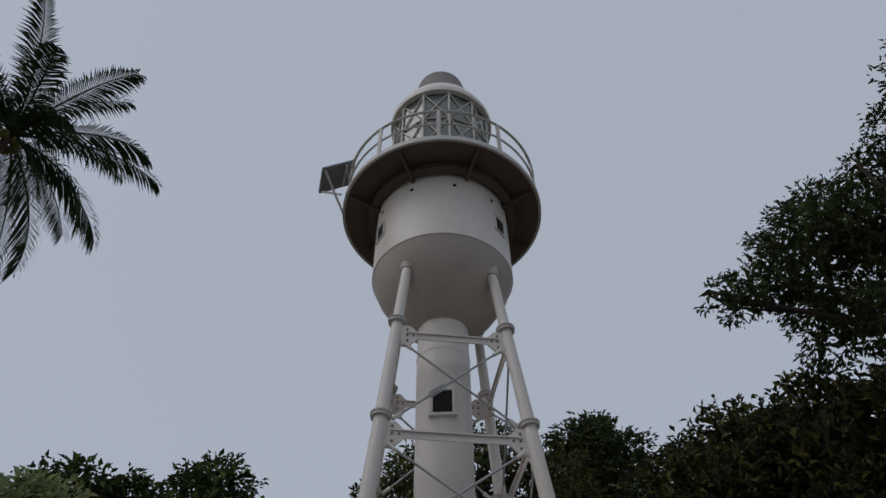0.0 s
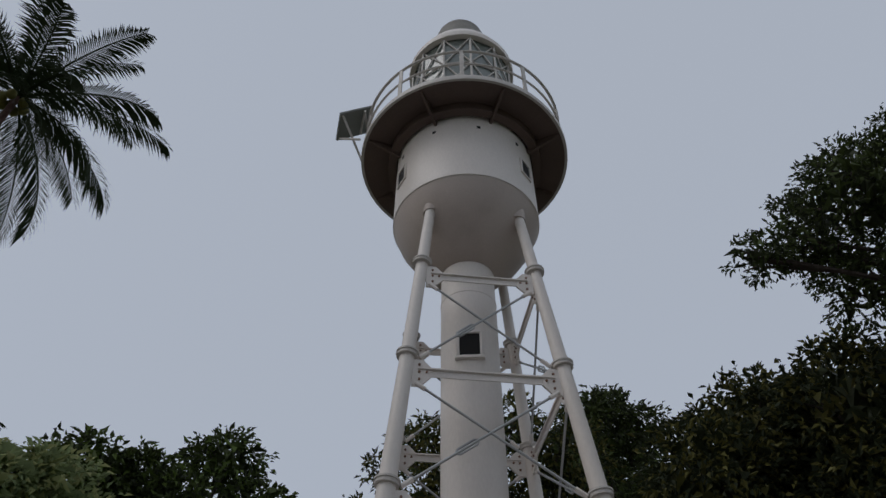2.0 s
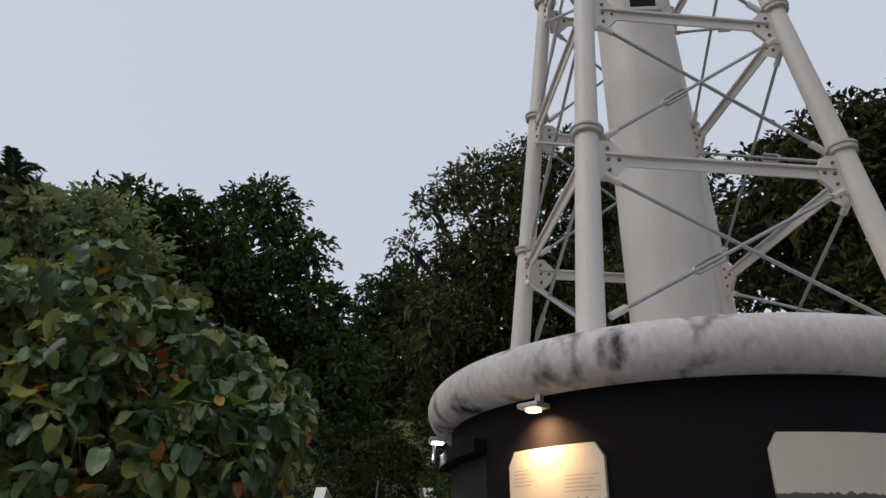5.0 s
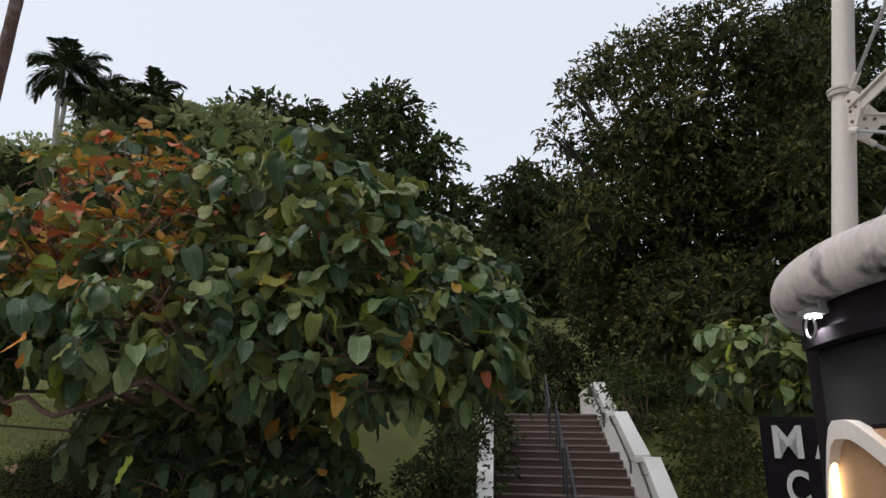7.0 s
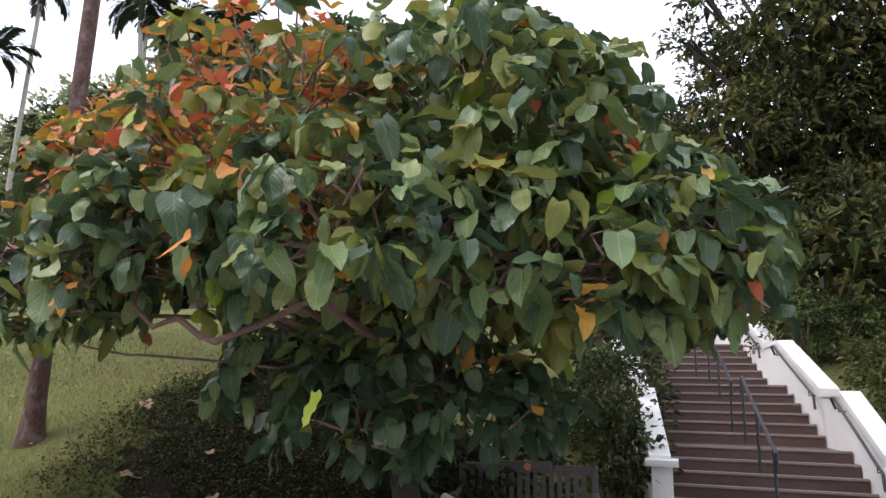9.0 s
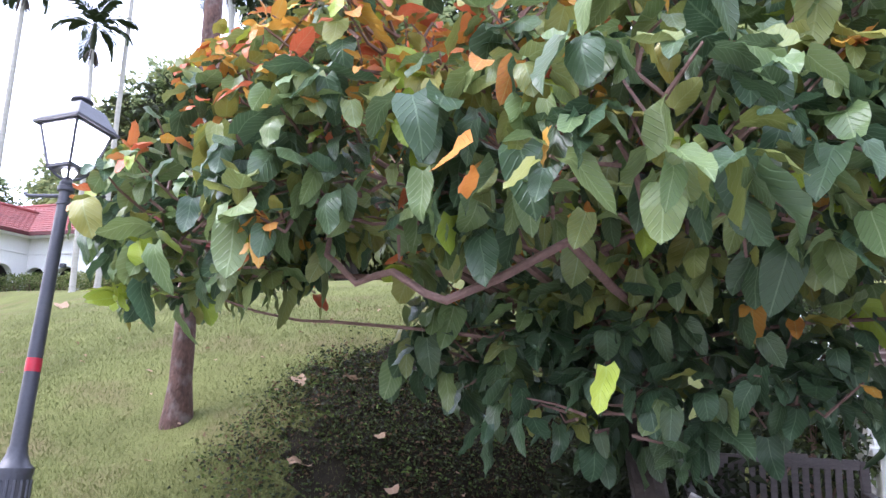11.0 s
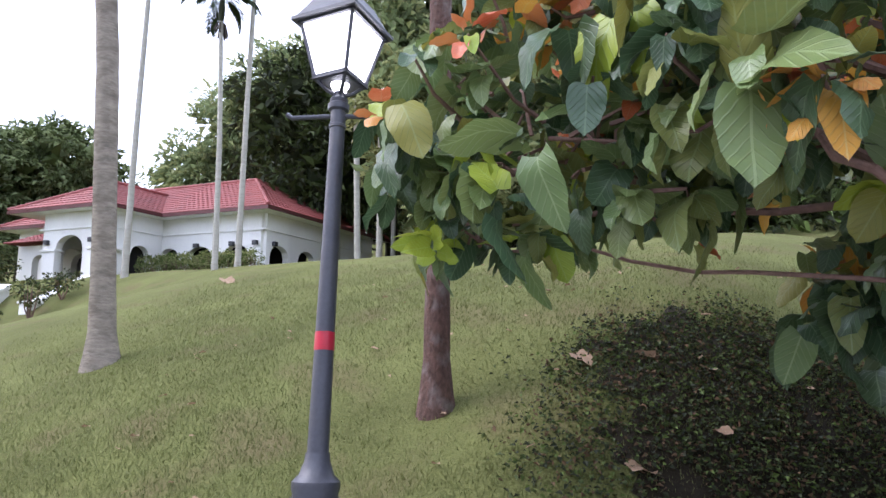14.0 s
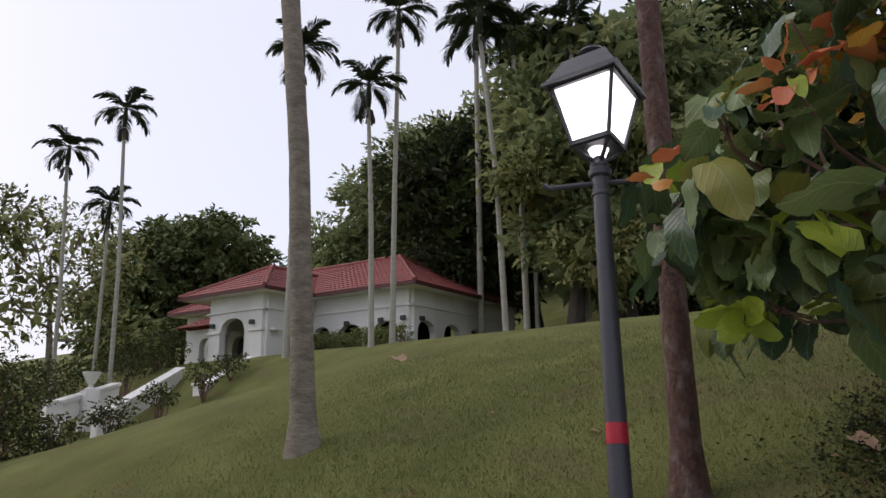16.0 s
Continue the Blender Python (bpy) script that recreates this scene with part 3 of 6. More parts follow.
            part("collar", bm, RAIL_PAINT, leg, "round flange collar")
        bm = bmesh.new()
        rod(bm, at(top) - Vector((0, 0, 0.16)), at(top) + Vector((0, 0, 0.02)), 0.085, seg=16)
        part("socket", bm, BOWL_PAINT, leg)
        bm = bmesh.new()
        rod(bm, at(foot), at(foot) + Vector((0, 0, 0.03)), 0.12, seg=16)
        part("foot_plate", bm, WHITE_PAINT, leg)
    for k in range(4):
        j = (k + 1) % 4
        for n, z in enumerate(rings):
            zb = z - 0.19
            p, q = at(leg_xy(k, zb)), at(leg_xy(j, zb))
            d = (q - p).normalized()
            rot = Matrix.Translation((p + q) / 2) @ d.to_track_quat("X", "Z").to_matrix().to_4x4()
            bm = bmesh.new()
            box(bm, (q - p).length - 0.2, 0.05, 0.012, rot @ Matrix.Translation((0, 0, 0.033)))
            box(bm, (q - p).length - 0.2, 0.012, 0.07, rot)
            part("cross_beam", bm, WHITE_PAINT, tower, smooth=False)
            for e, sign in ((p, 1), (q, -1)):
                m = Matrix.Translation(e + d * sign * 0.125) @ d.to_track_quat("X", "Z").to_matrix().to_4x4()
                bm = bmesh.new()
                vs = [(-0.07 * sign, 0.12), (0.02 * sign, 0.12), (0.085 * sign, 0.05), (0.085 * sign, -0.04), (0.0, -0.13), (-0.07 * sign, -0.13)]
                lo, hi = [bm.verts.new(m @ Vector((x, -0.012, z2))) for x, z2 in vs], [bm.verts.new(m @ Vector((x, 0.012, z2))) for x, z2 in vs]
                bm.faces.new(lo)
                bm.faces.new(hi[::-1])
                for i in range(6):
                    bm.faces.new((lo[i], hi[i], hi[(i + 1) % 6], lo[(i + 1) % 6]))
                bmesh.ops.recalc_face_normals(bm, faces=bm.faces)
                gus = part("gusset", bm, WHITE_PAINT, tower, smooth=False)
                bm = bmesh.new()
                for bx, bz in ((-0.01, 0.07), (-0.01, 0.0), (-0.01, -0.07), (0.05, 0.0)):
                    bmesh.ops.create_cone(bm, cap_ends=True, segments=6, radius1=0.011, radius2=0.011, depth=0.045, matrix=m @ Matrix.Translation((bx * sign, 0, bz)) @ Matrix.Rotation(radians(90), 4, "X"))
                tagged(part("bolt_set", bm, BOLT, gus), kind="stuff")
            below = rings[n + 1] if n < 2 else 2.74
            for a, b in ((k, j), (j, k)):
                t0 = at(leg_xy(a, z - 0.32)) + (at(leg_xy(b, z)) - at(leg_xy(a, z))).normalized() * 0.12
                t1 = at(leg_xy(b, below + 0.0)) + (at(leg_xy(a, below)) - at(leg_xy(b, below))).normalized() * 0.12
                bm = bmesh.new()
                rod(bm, t0, t1, 0.011, seg=8)
                tie = part("tie_rod", bm, STEEL, tower, "thin steel tie rod")
                way = (t1 - t0).normalized()
                for p0, sg in ((t0, 1), (t1, -1)):
                    bm = bmesh.new()
                    rod(bm, p0 - way * 0.03 * sg, p0 + way * 0.07 * sg, 0.02, seg=8)
                    part("clevis", bm, WHITE_PAINT, tie)
                if (a, b) == (j, k):
                    mid = t0.lerp(t1, 0.62)
                    side = way.cross(Vector((0, 0, 1))).normalized().cross(way) * 0.022
                    bm = bmesh.new()
                    for s in (-1, 1):
                        wire(bm, [mid - way * 0.11, mid - way * 0.08 + side * s, mid + way * 0.08 + side * s, mid + way * 0.11], 0.009)
                    part("turnbuckle", bm, STEEL, tie, "steel turnbuckle")
    return tower


build_tower()


# ---- plants ----
rng = np.random.default_rng(7)


def leaf_mesh(name, pos, out, size, mats, pick=None, slim=0.5, droop=0.35):
    """Many small leaves in one mesh: each a pointed blade folded along its midrib."""
    n = len(pos)
    d = out / (np.linalg.norm(out, axis=1, keepdims=True) + 1e-9)
    up = rng.normal(size=(n, 3)) * 0.6 + (0, 0, 1)
    s = np.cross(d, up)
    s /= np.linalg.norm(s, axis=1, keepdims=True) + 1e-9
    u = np.cross(s, d)
    L, W = size[:, None], size[:, None] * slim / 2
    tip = pos + d * L - u * L * droop
    mid = pos + d * L * 0.5
    verts = np.stack([pos, mid + s * W + u * W * 0.3, tip, mid - s * W + u * W * 0.3], 1).reshape(-1, 3)
    idx = np.arange(n)[:, None] * 4
    faces = np.concatenate([idx + [0, 1, 2], idx + [0, 2, 3]], 1).reshape(-1, 3)
    me = bpy.data.meshes.new(name)
    me.from_pydata(verts.tolist(), [], faces.tolist())
    for m in mats:
        me.materials.append(m)
    if pick is not None:
        me.polygons.foreach_set("material_index", np.repeat(pick, 2).astype(np.int32))
    return me


def crown_points(lobes, per_area, clump=0.55, hollow=0.35):
    """Leaf places in clumps over the shells of lobes (x, y, z, rx, ry, rz)."""
    pos, out = [], []
    for x, y, z, rx, ry, rz in lobes:
        r = np.array((rx, ry, rz))
        area = 4 * math.pi * (np.prod(r) ** (2 / 3))
        clumps = max(int(area / (clump * clump) * 1.1), 4)
        v = rng.normal(size=(clumps, 3))
        v[:, 2] += 0.25
        v /= np.linalg.norm(v, axis=1, keepdims=True)
        depth = 1 - hollow * rng.random(clumps) ** 1.7 + 0.12 * rng.random(clumps)
        cs = v * depth[:, None] * r
        count = max(int(per_area * area / clumps), 5)
        for c, w in zip(cs, v):
            q = rng.normal(size=(count, 3))
            q /= np.linalg.norm(q, axis=1, keepdims=True)
            size = clump * rng.uniform(0.35, 0.95)
            q *= size * rng.random((count, 1)) ** 0.45
            q[:, 2] *= 0.65
            pos.append(c + q + (x, y, z))
            out.append(q / size + w * 0.6 + rng.normal(size=(count, 3)) * 0.5)
    return np.concatenate(pos), np.concatenate(out)


def filler(lobes, count, size):
    """Larger leaf sprays deep inside the lobes, which keep the crown from being seen through."""
    pos = []
    vol = np.array([a * b * c for *_, a, b, c in lobes])
    for (x, y, z, a, b, c), n in zip(lobes, np.maximum((count * vol / vol.sum()).astype(int), 3)):
        v = rng.normal(size=(n, 3))
        v /= np.linalg.norm(v, axis=1, keepdims=True)
        pos.append(v * rng.random((n, 1)) ** 0.4 * 0.78 * np.array((a, b, c)) + (x, y, z))
    pos = np.concatenate(pos)
    return pos, rng.normal(size=pos.shape), size * rng.uniform(0.7, 1.3, len(pos))


def tree(name, base, lobes, label, mats, per_area=40, leaf=0.28, clump=0.7, trunk_r=0.25, bark=None, weights=None, slim=0.5, category="tree", hollow=0.35):
    """A tree with a tapered bent trunk, limbs to each lobe and a crown of many small leaves. Lobes are in world places."""
    t = thing(name, base, label, category)
    b = Vector(base)
    loc = [(x - b.x, y - b.y, z - b.z, rx, ry, rz) for x, y, z, rx, ry, rz in lobes]
    top = Vector((sum(l[0] for l in loc) / len(loc), sum(l[1] for l in loc) / len(loc), max(l[2] for l in loc)))
    lowest = min(l[2] - l[5] * 0.6 for l in loc)
    bm = bmesh.new()
    fork = Vector((top.x * 0.2, top.y * 0.2, max(lowest, 1.0)))
    top = fork.lerp(top, 0.85)
    tube(bm, [(0, 0, -0.2), (0, 0, 0.1), (fork.x * 0.4, fork.y * 0.3, fork.z * 0.5), fork, fork.lerp(top, 0.6), top], [trunk_r * 1.7, trunk_r * 1.2, trunk_r, trunk_r * 0.85, trunk_r * 0.4, 0.03], 10)
    part("trunk", bm, bark or BARK_DARK, t)
    for l in loc:
        c = Vector(l[:3])
        s = fork.lerp(top, min(max((c.z - fork.z) / max(top.z - fork.z, 0.1) * 0.5, 0.0), 0.7))
        mid = s.lerp(c, 0.5) + Vector((0, 0, -0.08 * (c - s).length))
        bm = bmesh.new()
        tube(bm, [s, mid, c], [trunk_r * 0.5, trunk_r * 0.3, trunk_r * 0.12], 6)
        for k in range(5):
            w = Vector(rng.normal(size=3)).normalized()
            e = c + Vector((w.x * l[3], w.y * l[4], abs(w.z) * l[5])) * 0.85
            tube(bm, [mid.lerp(c, 0.5), c.lerp(e, 0.4) + Vector((0, 0, -0.1)), e], [trunk_r * 0.18, trunk_r * 0.1, 0.015], 5)
        part("limb", bm, bark or BARK_DARK, t)
    pos, out = crown_points(loc, per_area * 1.8, clump, hollow)
    size = leaf * rng.uniform(0.6, 1.3, len(pos))
    fp, fo, fs = filler(loc, int(len(pos) * 0.12), leaf * 2.6)
    pos, out, size = np.concatenate([pos, fp]), np.concatenate([out, fo]), np.concatenate([size, fs])
    pick = rng.choice(len(mats), len(pos), p=weights) if len(mats) > 1 else None
    cr = part("crown", leaf_mesh("crown", pos, out, size, mats, pick, slim), None, t)
    tagged(cr, kind="stuff")
    return t


def spread(c, r, n, seed, flat=0.8, top=True):
    """n uneven lobes within a crown of centre c and radii r."""
    g = np.random.default_rng(seed)
    lobes = []
    for k in range(n):
        a, h = g.uniform(0, math.tau), g.uniform(-0.75, 0.85)
        rad = math.sqrt(max(1 - h * h, 0.05)) * g.uniform(0.45, 0.8)
        s = g.uniform(0.30, 0.48)
        lobes.append((c[0] + r[0] * rad * math.cos(a), c[1] + r[1] * rad * math.sin(a), c[2] + r[2] * h * 0.75, r[0] * s, r[1] * s, r[2] * s * flat))
    return lobes


def frond(bm, base, azimuth, rise, length, width, leaflets, bend=1.0, flop=0.5, wide=0.026, gap=0.12):
    """A feather palm frond: an arching rib with two rows of hanging leaflets."""
    h = Vector((math.cos(azimuth), math.sin(azimuth), 0))
    pts, p, ang = [], Vector(base), rise
    steps = 14
    for k in range(steps + 1):
        pts.append(p.copy())
        p = p + (h * math.cos(ang) + Vector((0, 0, 1)) * math.sin(ang)) * (length / steps)
        ang -= bend / steps * (0.5 + k / steps)
    radii = [0.035 * length / 4 * (1 - 0.85 * k / steps) + 0.004 for k in range(steps + 1)]
    tube(bm, pts, radii, 5)
    side0 = h.cross(Vector((0, 0, 1)))
    for k in range(leaflets):
        f = gap + (1 - gap) * k / (leaflets - 1)
        i = min(int(f * steps), steps - 1)
        q = pts[i].lerp(pts[i + 1], f * steps - i)
        d = (pts[i + 1] - pts[i]).normalized()
        u = side0.cross(d).normalized()
        long = width * (math.sin(math.pi * (0.12 + 0.80 * f)) ** 0.7) * rng.uniform(0.85, 1.12)
        for s in (-1, 1):
            lift = rng.uniform(-0.1, 0.25)
            w = (side0 * s * 0.8 + d * (0.55 + 0.5 * f) + u * lift).normalized()
            fall = Vector((0, 0, -1)) * flop * long * rng.uniform(0.5, 1.1)
            a, b_, c = q, q + w * long * 0.5 + fall * 0.25, q + w * long * 0.9 + fall
            wd = d * wide * length / 4 + u * 0.012
            v = [bm.verts.new(x) for x in (a - wd * 0.5, a + wd * 0.5, b_ + wd, b_ - wd, c)]
            bm.faces.new((v[0], v[1], v[2], v[3]))
            bm.faces.new((v[3], v[2], v[4]))


def ringed_trunk(name, pts, r0, r1, bark, parent, flare=1.85):
    """A palm trunk with a swollen foot and slight rings."""
    bm = bmesh.new()
    pts = [Vector(p) for p in pts]
    n = 44
    path, rad = [], []
    for k in range(n + 1):
        f = k / n * (len(pts) - 1)
        i = min(int(f), len(pts) - 2)
        path.append(pts[i].lerp(pts[i + 1], f - i))
        h = path[-1].z - pts[0].z
        rad.append((r0 + (r1 - r0) * k / n) * (1 + (flare - 1) * math.exp(-h / 0.28)) * (1 + 0.035 * (k % 2)) * (1 + 0.05 * noise.noise((k * 0.7, r0 * 9, 0))))
    tube(bm, path, rad, 14)
    return part(name, bm, bark, parent)


def coconut_palm(base, lean, height, r, bark, label, crown=True, fronds=27):
    p = thing("coconut_palm", base, label, "palm tree")
    top = Vector((lean[0], lean[1], height))
    ringed_trunk("trunk", [(0, 0, -0.15), (lean[0] * 0.15, lean[1] * 0.15, height * 0.25), (lean[0] * 0.5, lean[1] * 0.5, height * 0.6), top], r, r * 0.8, bark, p)
    for k in range(fronds if crown else 0):
        bm = bmesh.new()
        a = k * 2.399 + 0.3
        rise = radians(78 - 118 * ((k + 0.5) / fronds) ** 0.9)
        frond(bm, top, a, rise, rng.uniform(3.2, 4.0), 0.85, 60, bend=1.25, flop=0.55)
        part("frond", bm, FROND, p, smooth=False)
    if crown:
        for k in range(6):
            bm = bmesh.new()
            bmesh.ops.create_icosphere(bm, subdivisions=2, radius=0.13, matrix=Matrix.Translation(top + Vector((0.26 * math.cos(k), 0.26 * math.sin(k), -0.28))) @ Matrix.Diagonal((0.9, 0.9, 1.25, 1)))
            part("coconut", bm, FOL_OLIVE, p)
    return p


def areca_palm(base, height, size=1.0, lean=(0, 0), seed=0, fronds=12):
    """A slim palm: pale ringed stem, dark crownshaft and a small tuft of stiff drooping fronds."""
    p = thing("areca_palm", base, "slender pale-stemmed palm with a small dark tuft", "palm tree", group="slim palms on the hill")
    top = Vector((lean[0], lean[1], height))
    ringed_trunk("trunk", [(0, 0, -0.2), (lean[0] * 0.3, lean[1] * 0.3, height * 0.5), top], 0.085 * size, 0.06 * size, BARK_PALE, p, 1.3)
    bm = bmesh.new()
    tube(bm, [top, top + Vector((0, 0, 0.35)), top + Vector((0, 0, 0.85 * size))], [0.07 * size, 0.1 * size, 0.05 * size], 10)
    part("crownshaft", bm, FOL_DARK, p)
    for k in range(fronds):
        bm = bmesh.new()
        f = (k + 0.5) / fronds
        frond(bm, top + Vector((0, 0, 0.75 * size)), k * 2.399 + seed, radians(80 - 100 * f), 1.2 * size * rng.uniform(0.85, 1.15), 0.5 * size, 22, bend=1.7, flop=0.4, wide=0.12, gap=0.18)
        part("frond", bm, FROND, p, smooth=False)
    bm = bmesh.new()
    for k in range(14):
        a = rng.uniform(0, math.tau)
        tube(bm, [top, top + Vector((0.13 * math.cos(a), 0.13 * math.sin(a), -0.1)), top + Vector((0.2 * math.cos(a), 0.2 * math.sin(a), -0.45 * rng.uniform(0.6, 1.2))) * 1.0], [0.015, 0.02, 0.03], 5)
    tagged(part("fruit_bunch", bm, BARK_DARK, p, "hanging dried fruit stalks"), kind="stuff")
    return p


# ---- trees that close the view ----
def on(x, y):
    return (x, y, terrain(x, y))


def polar(eye, bearing, dist, elev=None):
    b = radians(bearing)
    x, y = eye[0] - dist * math.sin(b), eye[1] + dist * math.cos(b)
    return (x, y, terrain(x, y)) if elev is None else (x, y, eye[2] + dist * math.tan(radians(elev)))


EYE_MID = (-4.2, 4.7, 1.5)
EYE_END = (-9.5, 6.57, 1.56)


def crown_at(eye, dist, rows, depth=0.9):
    """Lobes from (bearing, elevation, radius) seen from a point on the walk."""
    lobes = []
    for k, (b, e, r) in enumerate(rows):
        x, y, z = polar(eye, b, dist + (k * 37 % 5 - 2) * 0.8, e)
        lobes.append((x, y, z, r, r, r * depth))
    return lobes


def build_trees():
    # the big double-topped tree on the slope
    e = EYE_MID
    tree("broadleaf_tree", polar(e, 20, 40), crown_at(e, 38, [(28.3, 25.6, 2.2), (24.2, 25.3, 2.3), (17.3, 27.8, 2.2), (20.5, 23, 2.8), (14, 24.6, 2.0), (31.2, 20.5, 2.5), (25, 19, 4), (18, 19, 4), (11.2, 19.6, 2.1), (12.5, 15, 3.2), (9.2, 15, 2.3), (31, 12, 4), (22, 11, 5), (13, 9, 4), (8.5, 9, 2.6)]),
         "tall rounded dark green broadleaf tree behind the lawn", [FOL_MID, FOL_DARK, FOL_FRESH], 13, 0.42, 1.0, 0.5, weights=[0.5, 0.35, 0.15])
    # small far tree in the gap
    tree("broadleaf_tree", polar(e, 3.5, 52), crown_at(e, 52, [(4.5, 20.5, 3.4), (7.5, 17, 3.2), (0.5, 18.5, 3.6), (3, 13, 5), (-2, 12, 4.5), (8, 10, 4), (2, 6, 4.5)]),
         "distant dark broadleaf tree between taller ones", [FOL_DARK, FOL_MID], 8, 0.55, 1.3, 0.4)
    # tall upright tree behind the tower
    tree("feathery_tree", polar(e, -9, 20), crown_at(e, 20, [(0.6, 26.3, 0.5), (-0.9, 29.5, 0.7), (-2.7, 31.2, 0.8), (-6, 31.5, 1.1), (-9.5, 32.2, 1.1), (-13.5, 32, 1.3), (-18, 29, 1.6), (-3.5, 24, 1.5), (-9, 25.5, 2.2), (-15, 23, 2.2), (-2, 19.5, 1.4), (-7, 18, 2.2), (-13, 16, 2.4), (-19.5, 20, 2.0), (-4, 12.5, 2.0), (-10, 10, 2.2), (-17, 11, 2.3)]),
         "tall upright olive-green tree behind the lighthouse", [FOL_OLIVE, FOL_DARK, FOL_MID], 38, 0.19, 0.5, 0.26, weights=[0.4, 0.4, 0.2], slim=0.42)
    # dark masses to the right of the tower
    s = (-0.99, 1.92, 1.64)
    tree("broadleaf_tree", polar(s, -29, 17), crown_at(s, 17, [(-19, 24, 1.3), (-23, 26.3, 1.4), (-27, 26.2, 1.5), (-31, 26, 1.7), (-37, 25, 2.0), (-44, 25, 2.2), (-21, 20, 2.0), (-28, 20, 2.4), (-36, 18, 2.6), (-44, 16, 2.6), (-24, 12, 2.3), (-32, 10, 2.6), (-50, 20, 2.6), (-40, 8, 2.5)]),
         "dense dark tree beside the lighthouse", [FOL_DARK, FOL_DARK, FOL_OLIVE], 45, 0.20, 0.5, 0.3)
    tree("spreading_tree", polar(s, -48, 15), crown_at(s, 12.5, [(-28.5, 38, 0.55), (-32, 38.5, 0.8), (-33, 41, 0.45), (-38, 41.5, 0.7), (-34.5, 36, 0.8), (-38, 39.5, 1.1), (-36, 33.5, 0.9), (-45, 42, 0.9), (-44, 37, 1.2), (-50, 43, 1.1), (-55, 45, 1.2), (-51, 39, 1.4), (-59, 42, 1.5), (-42, 33, 1.2), (-52, 33, 1.6)], 0.55),
         "overhanging fine-leaved tree with ragged spreading boughs", [FOL_DARK, FOL_MID], 110, 0.115, 0.30, 0.22, slim=0.4)
    tree("broadleaf_tree", polar(s, -12.5, 30), crown_at(s, 30, [(-11.5, 29, 1.5), (-14.5, 28, 1.5), (-12.8, 30.3, 1.0), (-9.5, 27, 1.5), (-12, 24, 2.4), (-16, 22, 2.2), (-12, 18, 2.6)]),
         "pointed dark tree far behind the lighthouse", [FOL_DARK, FOL_MID], 30, 0.25, 0.6, 0.3)
    # left wood with palms
    tree("broadleaf_tree", polar(e, 39, 40), crown_at(e, 38, [(35.3, 20.8, 1.5), (38.5, 20.3, 1.7), (41, 19, 1.8), (36, 16.5, 2.8), (43, 18, 2.8), (40, 15, 3.2), (47, 15.5, 2.8), (35, 14, 3), (44, 11, 3.5)]),
         "dark tree with palms rising behind it", [FOL_DARK, FOL_MID], 12, 0.42, 1.0, 0.4)
    # woods behind the house
    e = EYE_END
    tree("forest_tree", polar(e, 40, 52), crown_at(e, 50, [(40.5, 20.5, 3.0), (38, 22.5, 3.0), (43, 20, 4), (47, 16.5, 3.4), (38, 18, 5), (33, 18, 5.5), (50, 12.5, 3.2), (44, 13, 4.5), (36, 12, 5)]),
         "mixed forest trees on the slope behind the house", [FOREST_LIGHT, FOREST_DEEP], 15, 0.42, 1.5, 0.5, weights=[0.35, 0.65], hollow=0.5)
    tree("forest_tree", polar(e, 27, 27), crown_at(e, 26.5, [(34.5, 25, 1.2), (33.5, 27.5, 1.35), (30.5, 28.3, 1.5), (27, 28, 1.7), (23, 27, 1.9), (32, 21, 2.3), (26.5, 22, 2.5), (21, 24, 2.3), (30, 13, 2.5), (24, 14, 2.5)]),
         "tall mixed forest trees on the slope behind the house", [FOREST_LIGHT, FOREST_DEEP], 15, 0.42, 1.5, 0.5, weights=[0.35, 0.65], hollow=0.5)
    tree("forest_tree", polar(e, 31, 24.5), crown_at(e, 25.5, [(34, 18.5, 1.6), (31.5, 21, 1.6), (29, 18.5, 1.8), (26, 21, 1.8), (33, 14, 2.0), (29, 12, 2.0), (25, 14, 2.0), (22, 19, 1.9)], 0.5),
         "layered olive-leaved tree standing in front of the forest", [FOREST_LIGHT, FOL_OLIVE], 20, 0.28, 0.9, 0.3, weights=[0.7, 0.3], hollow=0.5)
    tree("broadleaf_tree", polar(e, 62, 46), crown_at(e, 46, [(60, 12.5, 2.6), (63, 12, 2.6), (57.5, 10.5, 2.4), (65.5, 10, 2.8), (61, 8.5, 3.2), (66, 6, 3)]),
         "rounded dark green tree beyond the house roof", [FOREST_DEEP, FOL_MID], 14, 0.42, 1.0, 0.35)
    tree("broadleaf_tree", polar(e, 71, 34), crown_at(e, 34, [(70, 13, 1.5), (73, 12.5, 1.7), (67.5, 11, 1.5), (76, 13, 1.8), (70, 8.5, 2.0), (74, 8, 2.2), (66.5, 6, 1.6), (79, 9, 2.2)]),
         "open olive-green tree with thin twigs beside the steps", [FOREST_LIGHT, FOL_OLIVE], 10, 0.2, 0.6, 0.16, weights=[0.6, 0.4], bark=BARK_GREY)
    tree("broadleaf_tree", polar(e, 78, 20), crown_at(e, 20, [(75.5, 13.5, 0.8), (79, 15, 1.0), (83, 14, 1.2)]),
         "nearly bare tree with thin grey twigs", [FOL_OLIVE, FOL_MID], 7, 0.14, 0.4, 0.15, bark=BARK_GREY)


build_trees()


def build_light_blocking_trees():
    """Unseen trees added behind the walk to block low light from the south."""
    for k, (x, y, h) in enumerate([(-16, -7, 8.5), (-8, -9.5, 9.5), (0.5, -9, 9), (8.5, -4, 10), (-21, 0.5, 8)]):
        tree("broadleaf_tree", (x, y, 0), spread((x, y, h * 0.6), (4.4, 3.6, h * 0.42), 12, k + 3), "unseen dense tree added to block light from the south", [FOL_DARK, FOL_MID], 22, 0.32, 0.8, 0.28)


build_light_blocking_trees()

